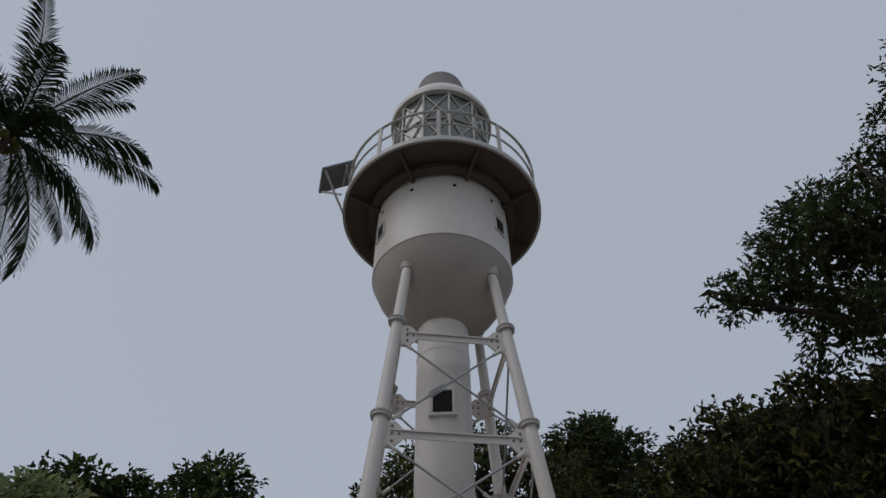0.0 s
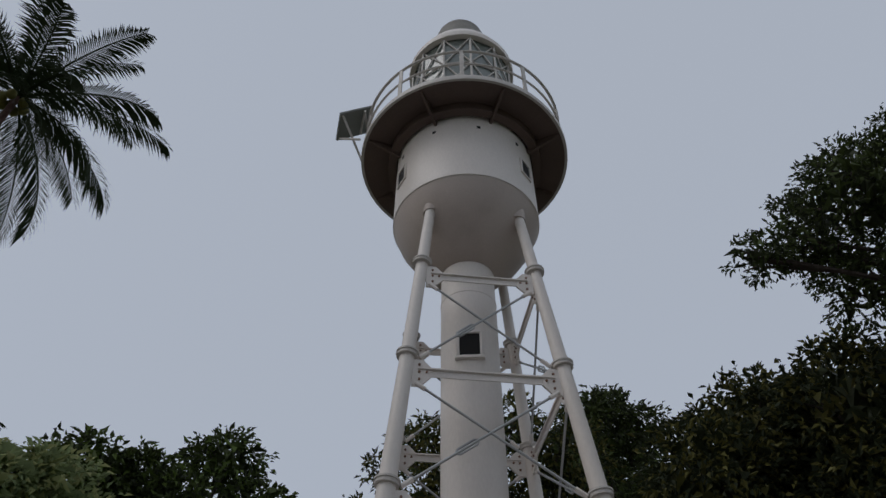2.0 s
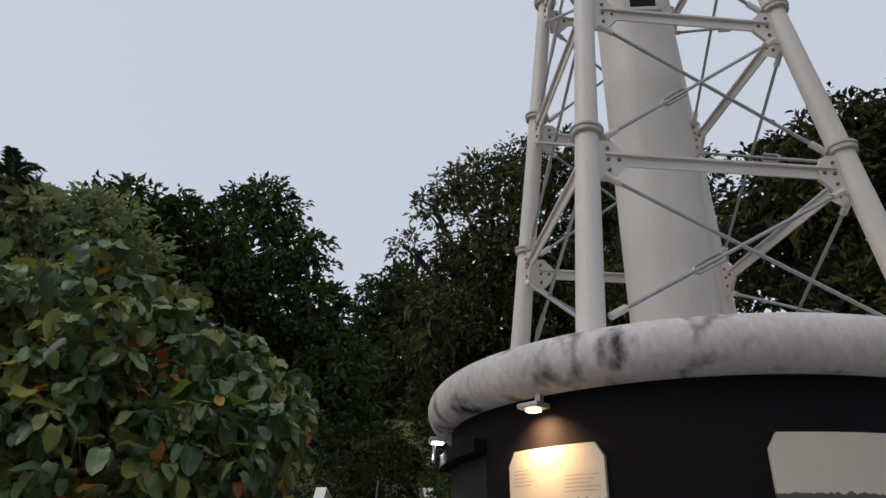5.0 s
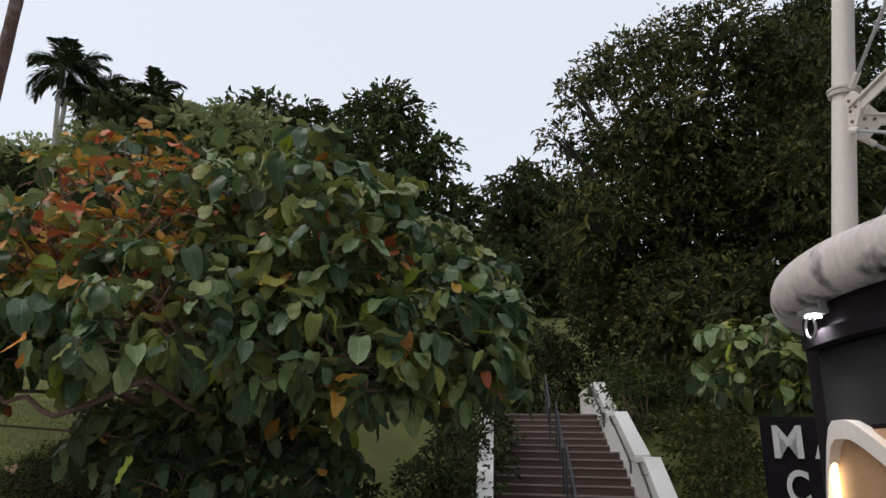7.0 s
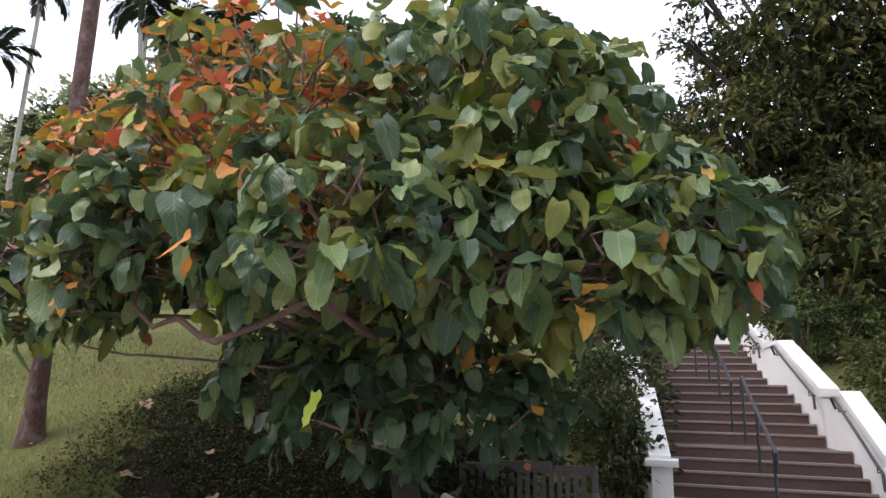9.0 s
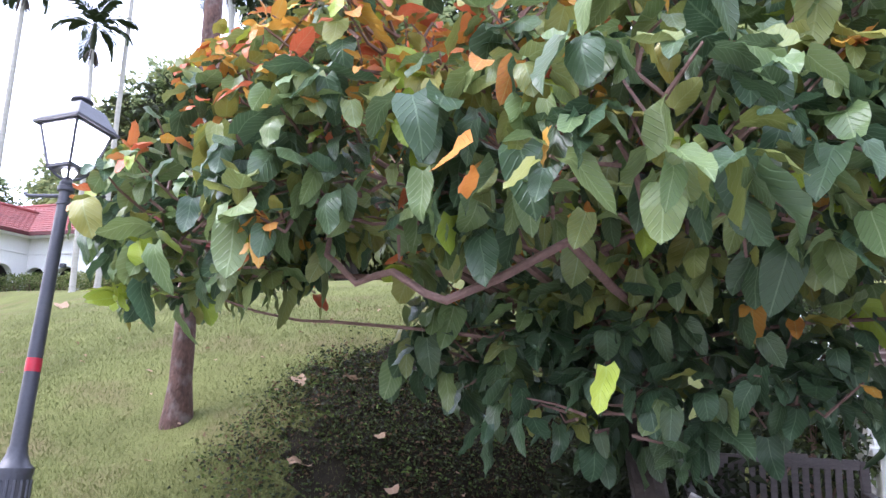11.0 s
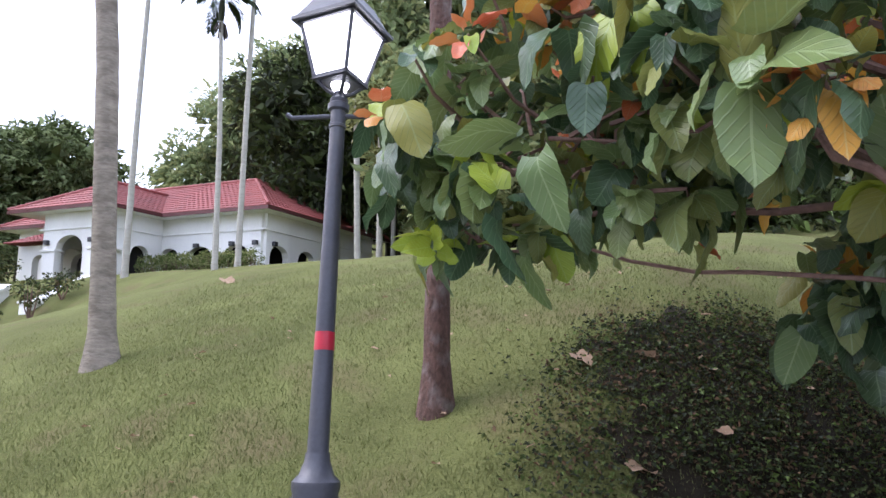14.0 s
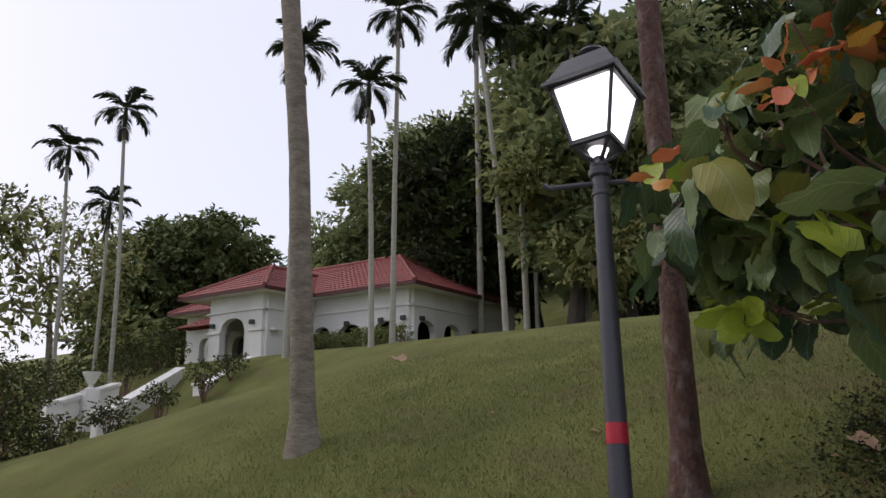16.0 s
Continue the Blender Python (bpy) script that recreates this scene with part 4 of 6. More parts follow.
coconut_palm((-11.52, 11.25, terrain(-11.52, 11.25)), (-0.2, 0.25), 15.0, 0.095, BARK_RED, "tall palm with a reddish-brown trunk beside the big-leaved tree")
coconut_palm((-15.66, 11.25, terrain(-15.66, 11.25)), (-1.35, -0.55), 13.5, 0.128, BARK_GREY, "tall palm with a grey ringed trunk on the lawn", fronds=12)


def build_arecas():
    e = EYE_END
    for k, (b0, b1, d, e1, size) in enumerate([(47.7, 48.3, 20, 24.6, 1.0), (46.0, 45.7, 20.5, 30.5, 1.05), (36.6, 38.3, 24, 30.3, 1.35), (34.9, 35.3, 25, 28.6, 1.4), (29.9, 30.2, 25, 29, 1.4),
                                               (54.5, 54.2, 23, 27, 1.25), (67.0, 67.9, 26, 21.2, 0.95), (70.7, 71.5, 27, 17.8, 0.9), (68.2, 68.3, 27, 14.2, 0.85)]):
        x, y, z = polar(e, b0, d)
        tx, ty, tz = polar(e, b1, d, e1)
        areca_palm((x, y, z), tz - z, size, (tx - x, ty - y), seed=k * 1.3)
    e = EYE_MID
    for k, (b, d, e1, size) in enumerate([(43.7, 33.8, 25.5, 1.7), (39.6, 34.5, 25.0, 1.3)]):
        x, y, z = polar(e, b, d)
        areca_palm((x, y, z), d * math.tan(radians(e1)) + 1.5 - z, size, seed=k + 0.5)


build_arecas()


# ---- large-leaved fig ----
def fig_leaf(droop, fold, seed, n=9):
    """Verts, faces and UVs of one broad ovate leaf of unit length, lying along +x, with a wavy edge."""
    g = np.random.default_rng(seed)
    cols = (-1, -0.6, 0, 0.6, 1)
    wide = 0.36 + 0.05 * g.random()
    verts, uvs = [], []
    for i in range(n):
        f = i / (n - 1)
        w = wide * math.sqrt(max(math.sin(math.pi * (0.07 + 0.93 * f) ** 0.82), 0.0)) * (1 - 0.25 * f) + 0.003
        if f > 0.93:
            w *= 0.35
        z0 = -droop * f ** 1.8 + 0.05 * math.sin(f * 7 + seed)
        for c in cols:
            back = -0.09 * abs(c) * math.exp(-f * 9)
            ripple = 0.035 * math.sin(f * 17 + c * 2.5 + seed * 1.7) * abs(c)
            curl = 0.5 * fold * w * c * c
            verts.append((f + back, c * w, z0 + 0.5 * fold * abs(c) * w + curl + ripple + g.normal() * 0.005))
            uvs.append((f, 0.5 + c * w / 0.8))
    faces = []
    for i in range(n - 1):
        for c in range(4):
            k = i * 5 + c
            faces.append((k, k + 1, k + 6, k + 5))
    return np.array(verts), np.array(faces), np.array(uvs)


FIG = [fig_leaf(d, f, s) for s, (d, f) in enumerate([(0.15, 0.25), (0.3, 0.1), (0.45, 0.35), (0.1, 0.5), (0.6, 0.2), (0.25, -0.25), (0.2, -0.1), (0.75, 0.3)])]


def leaf_object_mesh(k, m):
    v, f, uv = FIG[k]
    me = bpy.data.meshes.new("leaf")
    me.from_pydata(v.tolist(), [], f.tolist())
    lay = me.uv_layers.new(name="UVMap")
    lay.data.foreach_set("uv", uv[f.ravel()].ravel())
    me.materials.append(m)
    me.shade_smooth()
    return me


def joined_leaves(pos, frames, size, kind, pick, mats):
    d, s, u = frames
    verts, faces, uvs, mi, base = [], [], [], [], 0
    for i in range(len(pos)):
        v, f, uv = FIG[kind[i]]
        verts.append(pos[i] + (v[:, :1] * d[i] + v[:, 1:2] * s[i] + v[:, 2:] * u[i]) * size[i])
        faces.append(f + base)
        uvs.append(uv[f.ravel()])
        mi.append(np.full(len(f), pick[i]))
        base += len(v)
    me = bpy.data.meshes.new("leaves")
    me.from_pydata(np.concatenate(verts).tolist(), [], np.concatenate(faces).tolist())
    me.uv_layers.new(name="UVMap").data.foreach_set("uv", np.concatenate(uvs).ravel())
    for m in mats:
        me.materials.append(m)
    me.polygons.foreach_set("material_index", np.concatenate(mi).astype(np.int32))
    me.shade_smooth()
    return me


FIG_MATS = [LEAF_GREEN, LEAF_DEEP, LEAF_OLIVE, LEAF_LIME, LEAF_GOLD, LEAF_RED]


def shell(lobes, count, inner=0.72, below=-0.45):
    """Places on the outer faces of lobes that lie inside no other lobe, and the way out."""
    pos, out = [], []
    area = np.array([(a * b * c) ** (2 / 3) for *_, a, b, c in lobes])
    for (x, y, z, a, b, c), n in zip(lobes, (count * area / area.sum()).astype(int)):
        v = rng.normal(size=(n, 3))
        v /= np.linalg.norm(v, axis=1, keepdims=True)
        v = v[v[:, 2] > below]
        r = np.array((a, b, c)) * rng.uniform(inner, 1.04, (len(v), 1))
        pos.append(v * r + (x, y, z))
        out.append(v)
    pos, out = np.concatenate(pos), np.concatenate(out)
    keep = np.ones(len(pos), bool)
    for x, y, z, a, b, c in lobes:
        keep &= (((pos - (x, y, z)) / (a, b, c)) ** 2).sum(1) > inner * inner * 0.9
    return pos[keep], out[keep]


def fig_tree(name, lobes, base, label, count, near=0, colour=True, front=None, size0=0.235, boughs=()):
    """A fig: rosettes of broad leaves at the tips of twigs over its lobes, on crooked boughs."""
    t = thing(name, base, label, "tree")
    b = np.array(base)
    tip, way = shell(lobes, count, 0.62, -0.7)
    if colour:
        # few twigs hang low under the crown
        keep = (tip[:, 2] > 1.95) | (rng.random(len(tip)) < np.where(tip[:, 1] > 10.2, 0.85, 0.3))
        tip, way = tip[keep], way[keep]
    n = len(tip)
    each = rng.integers(3, 7, n)
    hot = np.zeros(n)
    if colour:
        # young copper and gold leaves crowd the western top of the crown
        hot = np.clip((-6.9 - tip[:, 0]) / 1.0, 0, 1) * np.clip((tip[:, 2] - 2.5) / 1.1, 0.1, 1)
    young = rng.random(n) < np.maximum(hot * 0.82, 0.03 if colour else 0.0)
    tone = rng.choice(4, n, p=[0.47, 0.35, 0.16, 0.02])
    grow = rng.uniform(0.75, 1.2, n)
    pos, out, size, down, pick = [], [], [], [], []
    for i in range(n):
        axis = way[i] * 0.7 + np.array((0, 0, 0.5)) + rng.normal(size=3) * 0.25
        axis /= np.linalg.norm(axis)
        u = np.cross(axis, (0.31, 0.9, 0.2))
        u /= np.linalg.norm(u)
        v = np.cross(axis, u)
        a0 = rng.uniform(0, math.tau)
        for k in range(each[i]):
            a = a0 + k * 2.399
            side = u * math.cos(a) + v * math.sin(a)
            lift = 0.55 if young[i] else 0.12
            d = side + axis * (lift + 0.12 * k / each[i])
            pos.append(tip[i] + side * 0.05 * rng.uniform(0.5, 2.2))
            out.append(d / np.linalg.norm(d))
            big = size0 * grow[i] * rng.uniform(0.6, 1.25)
            size.append(big * (0.62 if young[i] else 1))
            down.append(max(rng.normal(0.12, 0.12), 0) if young[i] else min(max(rng.normal(0.34, 0.19), 0.0), 0.75))
            if young[i]:
                pick.append(rng.choice([4, 5, 2, 3], p=[0.42, 0.36, 0.17, 0.05]))
            else:
                pick.append(tone[i] if rng.random() < 0.7 else rng.choice(4, p=[0.5, 0.35, 0.12, 0.03]))
    pos, out, size, down, pick = (np.array(w) for w in (pos, out, size, down, pick))
    n = len(pos)
    pick = np.where((rng.random(n) < (0.012 if colour else 0)) & (pos[:, 0] > -9.6), 4, pick)
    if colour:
        # Shade under the crown put into colour: most leaves below 1.75 m go deep green.
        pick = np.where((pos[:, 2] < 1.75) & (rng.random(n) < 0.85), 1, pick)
        lime = np.linalg.norm(pos - (-10.4, 9.6, 1.95), axis=1) < 0.5
        pick = np.where(lime & (rng.random(n) < 0.08), 3, pick)
    kind = rng.integers(0, len(FIG), n)
    d = out * (1 - down)[:, None] + np.array((0, 0, -1)) * down[:, None] + rng.normal(size=(n, 3)) * 0.12
    d /= np.linalg.norm(d, axis=1, keepdims=True)
    up = np.array((0, 0, 1.0)) + out * 0.55 + rng.normal(size=(n, 3)) * 0.3
    s = np.cross(up, d)
    s /= np.linalg.norm(s, axis=1, keepdims=True) + 1e-9
    u = np.cross(d, s)
    local = pos - b
    order = np.argsort(np.linalg.norm(pos - np.array(front or base), axis=1)) if near else np.arange(n)
    rest = order[near:]
    cache = {}
    for i in order[:near]:
        key = (int(kind[i]), int(pick[i]))
        if key not in cache:
            cache[key] = leaf_object_mesh(key[0], FIG_MATS[key[1]])
        ob = new("leaf", cache[key])
        ob.parent = t
        m = Matrix(np.stack([d[i], s[i], u[i]], 1).tolist()).to_4x4()
        ob.matrix_basis = Matrix.Translation(local[i]) @ m @ Matrix.Scale(float(size[i]), 4)
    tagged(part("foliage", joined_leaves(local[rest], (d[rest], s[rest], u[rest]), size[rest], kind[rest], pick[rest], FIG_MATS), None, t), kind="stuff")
    # trunk, boughs and twigs
    bm = bmesh.new()
    tube(bm, [(0, 0, -0.15), (0.05, -0.05, 0.5), (-0.05, -0.1, 1.1), (0.02, -0.1, 1.7)], [0.17, 0.12, 0.11, 0.08], 10)
    part("trunk", bm, BARK_DARK, t)
    for x, y, z, a, c, h in lobes:
        end = Vector((x, y, z)) - Vector(base)
        st = Vector((rng.normal() * 0.05, rng.normal() * 0.05, rng.uniform(1.3, 1.7)))
        pts = [st + (end - st) * f + Vector(rng.normal(size=3)) * 0.13 * math.sin(math.pi * f) + Vector((0, 0, 0.4 * math.sin(math.pi * f))) for f in np.linspace(0, 1, 6)]
        bm = bmesh.new()
        tube(bm, pts, [0.042, 0.034, 0.028, 0.022, 0.017, 0.012], 7)
        part("bough", bm, TWIG, t)
    for pts in boughs:
        pts = [Vector(p) - Vector(base) for p in pts]
        fine = []
        for p, q in zip(pts, pts[1:]):
            fine += [p, p.lerp(q, 0.5) + Vector(rng.normal(size=3)) * 0.045]
        fine.append(pts[-1])
        bm = bmesh.new()
        tube(bm, fine, list(np.linspace(*((0.028, 0.014) if len(pts) > 6 else (0.015, 0.008)), len(fine))), 9)
        part("crooked_bough", bm, TWIG, t, "bare crooked reddish-brown bough")
    bm = bmesh.new()
    for i in range(0, len(tip), 2):
        p = Vector(tip[i] - b)
        q = p - Vector(way[i]) * rng.uniform(0.2, 0.42) + Vector((rng.normal() * 0.1, rng.normal() * 0.15, -0.12))
        tube(bm, [q, q.lerp(p, 0.5) + Vector(rng.normal(size=3)) * 0.05, p], [0.013, 0.009, 0.006], 4)
    tagged(part("twig_mass", bm, TWIG, t), kind="stuff")
    return t


FIG_LOBES = [(-6.5, 10.75, 3.25, 1.4, 1.5, 1.6), (-8.25, 10.35, 3.2, 1.45, 1.5, 1.5), (-10.05, 9.9, 2.45, 0.95, 0.8, 0.75), (-7.2, 9.55, 2.6, 1.2, 1.0, 0.75),
             (-5.6, 10.8, 2.5, 0.85, 1.0, 0.85), (-8.7, 9.55, 2.6, 0.85, 0.8, 0.7), (-9.45, 10.0, 3.25, 0.85, 0.75, 0.8), (-7.3, 10.9, 1.75, 0.8, 0.6, 0.5), (-6.1, 10.0, 2.45, 0.9, 0.9, 0.75), (-5.0, 10.9, 2.6, 0.7, 0.9, 0.75), (-6.9, 10.75, 1.45, 1.1, 0.5, 0.7), (-10.3, 10.0, 2.05, 0.4, 0.35, 0.28), (-8.2, 11.25, 1.8, 0.75, 0.5, 0.5),
             (-8.3, 10.9, 1.65, 0.85, 0.5, 0.6), (-7.5, 10.5, 1.35, 0.8, 0.4, 0.55), (-9.3, 11.3, 3.2, 1.2, 1.2, 0.8), (-8.0, 12.4, 3.4, 1.6, 1.4, 1.0), (-6.3, 12.6, 3.4, 1.7, 1.5, 1.1), (-5.4, 12.0, 2.9, 1.0, 1.2, 0.9)]
FIG_BASE = (-7.3, 11.1, terrain(-7.3, 11.1))
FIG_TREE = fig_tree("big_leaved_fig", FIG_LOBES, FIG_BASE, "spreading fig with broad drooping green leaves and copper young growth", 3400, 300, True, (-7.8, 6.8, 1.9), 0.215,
         [[(-7.3, 10.6, 1.9), (-7.5, 9.75, 2.15), (-8.03, 9.37, 1.81), (-8.35, 9.4, 1.97), (-8.6, 9.45, 1.92), (-8.81, 9.47, 2.09), (-8.86, 9.5, 2.32)],
          [(-7.2, 10.7, 1.9), (-6.3, 10.3, 2.15), (-6.15, 9.62, 2.29), (-6.4, 9.42, 2.13), (-6.8, 9.26, 2.12)],
          [(-7.6, 10.9, 1.75), (-8.2, 10.5, 1.68), (-8.8, 10.3, 1.74), (-9.4, 10.1, 1.77), (-9.9, 9.9, 1.9)],
          [(-7.5, 10.9, 2.1), (-8.4, 10.1, 2.4), (-9.1, 9.9, 2.45), (-9.5, 9.8, 2.75)],
          [(-7.1, 11.0, 1.6), (-6.6, 10.7, 1.75), (-5.9, 10.6, 1.8), (-5.4, 10.7, 2.0)]])


def odd_leaf(place, towards, size, m, kind, label):
    """A leaf that stands out on the fig, pointing the given way."""
    d = Vector(towards).normalized()
    s = Vector((0.5, 0.85, 0.3)).cross(d).normalized()
    turn = Matrix((d, s, d.cross(s))).transposed().to_4x4()
    ob = part("leaf", leaf_object_mesh(kind, m), None, FIG_TREE, label)
    ob.matrix_basis = Matrix.Translation(Vector(place) - Vector(FIG_BASE)) @ turn @ Matrix.Scale(size, 4)


odd_leaf((-7.23, 9.27, 1.50), (0.05, -0.15, -1), 0.21, LEAF_LIME, 1, "bright lime leaf hanging straight down")
odd_leaf((-7.57, 8.40, 2.30), (0.02, -0.1, -1), 0.17, LEAF_ORANGE, 7, "withered curled orange leaf")
odd_leaf((-7.55, 8.38, 2.08), (0.5, -0.1, 0.8), 0.11, LEAF_ORANGE, 3, "withered curled orange leaf")
for k in range(8):
    a = k * 2.399
    odd_leaf((-10.5 + 0.03 * math.cos(a), 9.54 + 0.03 * math.sin(a), 1.86 + 0.01 * k), (math.cos(a), math.sin(a), -0.35 + 0.13 * k), 0.135 + 0.012 * (k % 3), LEAF_LIME, k, "fresh lime-green leaf")
fig_tree("big_leaved_fig", [(-1.2, 15.9, 3.1, 1.0, 1.0, 0.75), (0.5, 16.2, 3.6, 1.4, 1.1, 0.9), (-0.1, 16.2, 3.0, 1.1, 0.9, 0.7)], (0.0, 16.4, terrain(0.0, 16.4)), "smaller dark fig with broad leaves beside the lettered sign", 320, 0, False, None, 0.26)


# ---- stairway up the slope ----
def stair_x(y):
    return -2.85 - 0.14 * (y - 15.0)


def build_stairs():
    st = thing("stairway", (-4.0, 14.9, 0.0), "brown tiled garden stairway between white stepped parapets", "stairs", kind="structure")
    o = Vector((-4.0, 14.9, 0.0))
    y, z = 14.95, 0.0
    flights = [(6, 0.23, 0.72), (6, 0.32, 0.85), (6, 0.32, 3.0)]
    heads = []
    for count, tread, landing in flights:
        y0, z0 = y, z
        for k in range(count):
            z += 0.149
            deep = tread if k < count - 1 else tread + landing
            x1, x0 = stair_x(y) + 0.02, stair_x(y) - 2.42
            bm = bmesh.new()
            box(bm, x1 - x0, deep + 0.04, 0.5, Matrix.Translation(Vector(((x0 + x1) / 2, y + deep / 2 + 0.02, z - 0.27)) - o))
            step = part("step", bm, STEP_BROWN, st, smooth=False)
            bm = bmesh.new()
            box(bm, x1 - x0, 0.06, 0.035, Matrix.Translation(Vector(((x0 + x1) / 2, y + 0.012, z - 0.0165)) - o), 0.006)
            part("nosing", bm, STEP_EDGE, step, smooth=False)
            y += deep
        heads.append((y0, z0, y - landing, z, y))
    for side in (0, 1):
        for n, (ya, za, yb, zb, yc) in enumerate(heads):
            bm = bmesh.new()
            pts = [(ya, za - 0.3), (ya, za + 0.74), (yb, zb + 0.70), (yc + 0.04, zb + 0.70), (yc + 0.04, zb - 0.3)]
            for thick, lift, grow, m_i in ((0.19, 0.0, 0.0, 0), (0.26, 0.07, 0.03, 1)):
                poly = pts if not m_i else [(ya - 0.02, za + 0.74), (yb, zb + 0.70), (yc + 0.04, zb + 0.70), (yc + 0.04, zb + 0.77), (yb - 0.02, zb + 0.78), (ya - 0.02, za + 0.82)]
                lo, hi = [], []
                for py, pz in poly:
                    cx = stair_x(py) + (0.13 if side else -2.53)
                    lo.append(bm.verts.new(Vector((cx - thick / 2, py, pz)) - o))
                    hi.append(bm.verts.new(Vector((cx + thick / 2, py, pz)) - o))
                bm.faces.new(lo)
                bm.faces.new(hi[::-1])
                for i in range(len(lo)):
                    j = (i + 1) % len(lo)
                    bm.faces.new((lo[i], hi[i], hi[j], lo[j]))
            bmesh.ops.recalc_face_normals(bm, faces=bm.faces)
            part("parapet", bm, WHITE_WALL, st, "white rendered stepped parapet", smooth=False)
        bm = bmesh.new()
        cx = stair_x(14.8) + (0.13 if side else -2.53)
        box(bm, 0.25, 0.25, 1.0, Matrix.Translation(Vector((cx, 14.92, 0.20)) - o), 0.01)
        box(bm, 0.40, 0.40, 0.08, Matrix.Translation(Vector((cx, 14.92, 0.74)) - o), 0.012)
        part("newel", bm, WHITE_WALL, st, "square white end pier with a flat cap")
    for ya, za, yb, zb, yc in heads:
        bm = bmesh.new()
        mx = stair_x(ya) - 1.2
        a, b = Vector((mx, ya + 0.15, za + 0.95)) - o, Vector((mx - 0.2, yb, zb + 0.95)) - o
        drop = Vector((0, 0, -0.92))
        wire(bm, [a + Vector((0, -0.16, -0.28)), a + Vector((0, -0.2, -0.05)), a + Vector((0, -0.06, 0.02)), a, b, b + Vector((0, 0.12, -0.04)), b + Vector((0, 0.12, -0.3)), b + Vector((0, 0.02, -0.3))], 0.022, 8)
        rod(bm, a + drop, a, 0.02)
        rod(bm, b + drop, b, 0.02)
        rod(bm, a.lerp(b, 0.5) + drop, a.lerp(b, 0.5), 0.02)
        part("centre_handrail", bm, BLACK_METAL, st, "black tubular centre handrail")
        bm = bmesh.new()
        cx = stair_x(ya) - 0.07
        a, b = Vector((cx, ya + 0.1, za + 0.72)) - o, Vector((stair_x(yb) - 0.07, yb - 0.05, zb + 0.68)) - o
        wire(bm, [a + Vector((0, -0.06, -0.2)), a, b, b + Vector((0, 0.2, 0.0)), b + Vector((0.05, 0.2, -0.15))], 0.02, 8)
        for f in (0.1, 0.9):
            p = a.lerp(b, f)
            wire(bm, [p, p + Vector((0, 0, -0.09)), p + Vector((0.09, 0, -0.09))], 0.009)
        part("wall_handrail", bm, BLACK_METAL, st, "black handrail fixed to the parapet")


build_stairs()


def shrub(place, lobes, label, mats, per_area, leaf, clump, name="shrub", weights=None):
    """A low dense bush with twiggy stems."""
    t = thing(name, place, label, "shrub")
    bm = bmesh.new()
    loc = [(x - place[0], y - place[1], z - place[2], a, b, c) for x, y, z, a, b, c in lobes]
    for x, y, z, a, b, c in loc:
        for k in range(4):
            w = Vector(rng.normal(size=3)) * 0.4
            tube(bm, [(x * 0.3 + w.x * 0.1, y * 0.3, -0.05), (x * 0.7 + w.x * 0.3, y * 0.7 + w.y * 0.3, z * 0.5), (x + w.x * a, y + w.y * b, z + c * 0.4)], [0.025, 0.016, 0.008], 5)
    tagged(part("stem_mass", bm, TWIG, t), kind="stuff")
    pos, out = crown_points(loc, per_area, clump, 0.45)
    pick = rng.choice(len(mats), len(pos), p=weights) if len(mats) > 1 else None
    tagged(part("foliage", leaf_mesh("foliage", pos, out, leaf * rng.uniform(0.6, 1.3, len(pos)), mats, pick, 0.55), None, t), kind="stuff")
    return t


def build_shrubs():
    shrub((-1.6, 16.2, terrain(-1.6, 16.2)), [(-1.95, 16.9, 1.75, 0.7, 0.9, 0.6), (-1.6, 15.9, 1.25, 0.8, 0.8, 0.65), (-1.3, 15.1, 0.75, 0.75, 0.7, 0.65), (-1.9, 17.8, 2.05, 0.7, 0.8, 0.5)],
          "clipped yellow-green flowering shrubs beside the stairway", [FOL_OLIVE, FOL_MID], 260, 0.10, 0.25)
    shrub((-2.4, 20.6, terrain(-2.4, 20.6)), [(-2.9, 20.5, 2.9, 0.8, 0.8, 0.75), (-1.9, 21.0, 2.9, 0.9, 0.8, 0.7), (-3.2, 22.2, 3.4, 0.7, 0.7, 0.6)],
          "rounded green shrubs higher beside the stairway", [FOL_MID, FOL_FRESH, FOL_DARK], 220, 0.11, 0.25)
    shrub((-6.0, 15.5, terrain(-6.0, 15.5)), [(-5.75, 15.6, 0.75, 0.45, 0.7, 0.75), (-6.4, 15.9, 0.8, 0.7, 0.7, 0.7), (-6.0, 16.9, 1.5, 0.7, 0.8, 0.7), (-6.1, 18.3, 2.1, 0.7, 0.9, 0.6)],
          "dark green shrubs crowding the white parapet", [FOL_DARK, FOL_MID], 240, 0.11, 0.25)
    shrub((-3.9, 25.5, terrain(-3.9, 25.5)), [(-5.4, 25.5, 4.0, 1.3, 1, 1.4), (-3.9, 26.0, 4.2, 1.3, 1, 1.4), (-1.8, 25.5, 3.7, 1.3, 1, 1.0), (0.4, 24.5, 3.6, 1.4, 1, 1.1), (2.5, 23.0, 3.4, 1.6, 1.2, 1.2), (-7.0, 25.0, 3.7, 1.3, 1.0, 1.0)],
          "dark shrubs closing the head of the stairway", [FOL_DARK, FOL_MID], 120, 0.16, 0.35)


def build_head_shrubs():
    for b in (4.0, 6.0, 8.2):
        x, y, z = polar(EYE_MID, b, 23.8, 10.2)
        g = terrain(x, y)
        shrub((x, y, g), [(x, y, z - 0.3, 0.9, 0.7, 0.8), (x + 0.3, y, (z + g) / 2 - 0.2, 0.9, 0.7, 0.8)], "tall dark shrub at the head of the stairway", [FOL_DARK, FOL_MID], 130, 0.16, 0.35, weights=[0.6, 0.4])


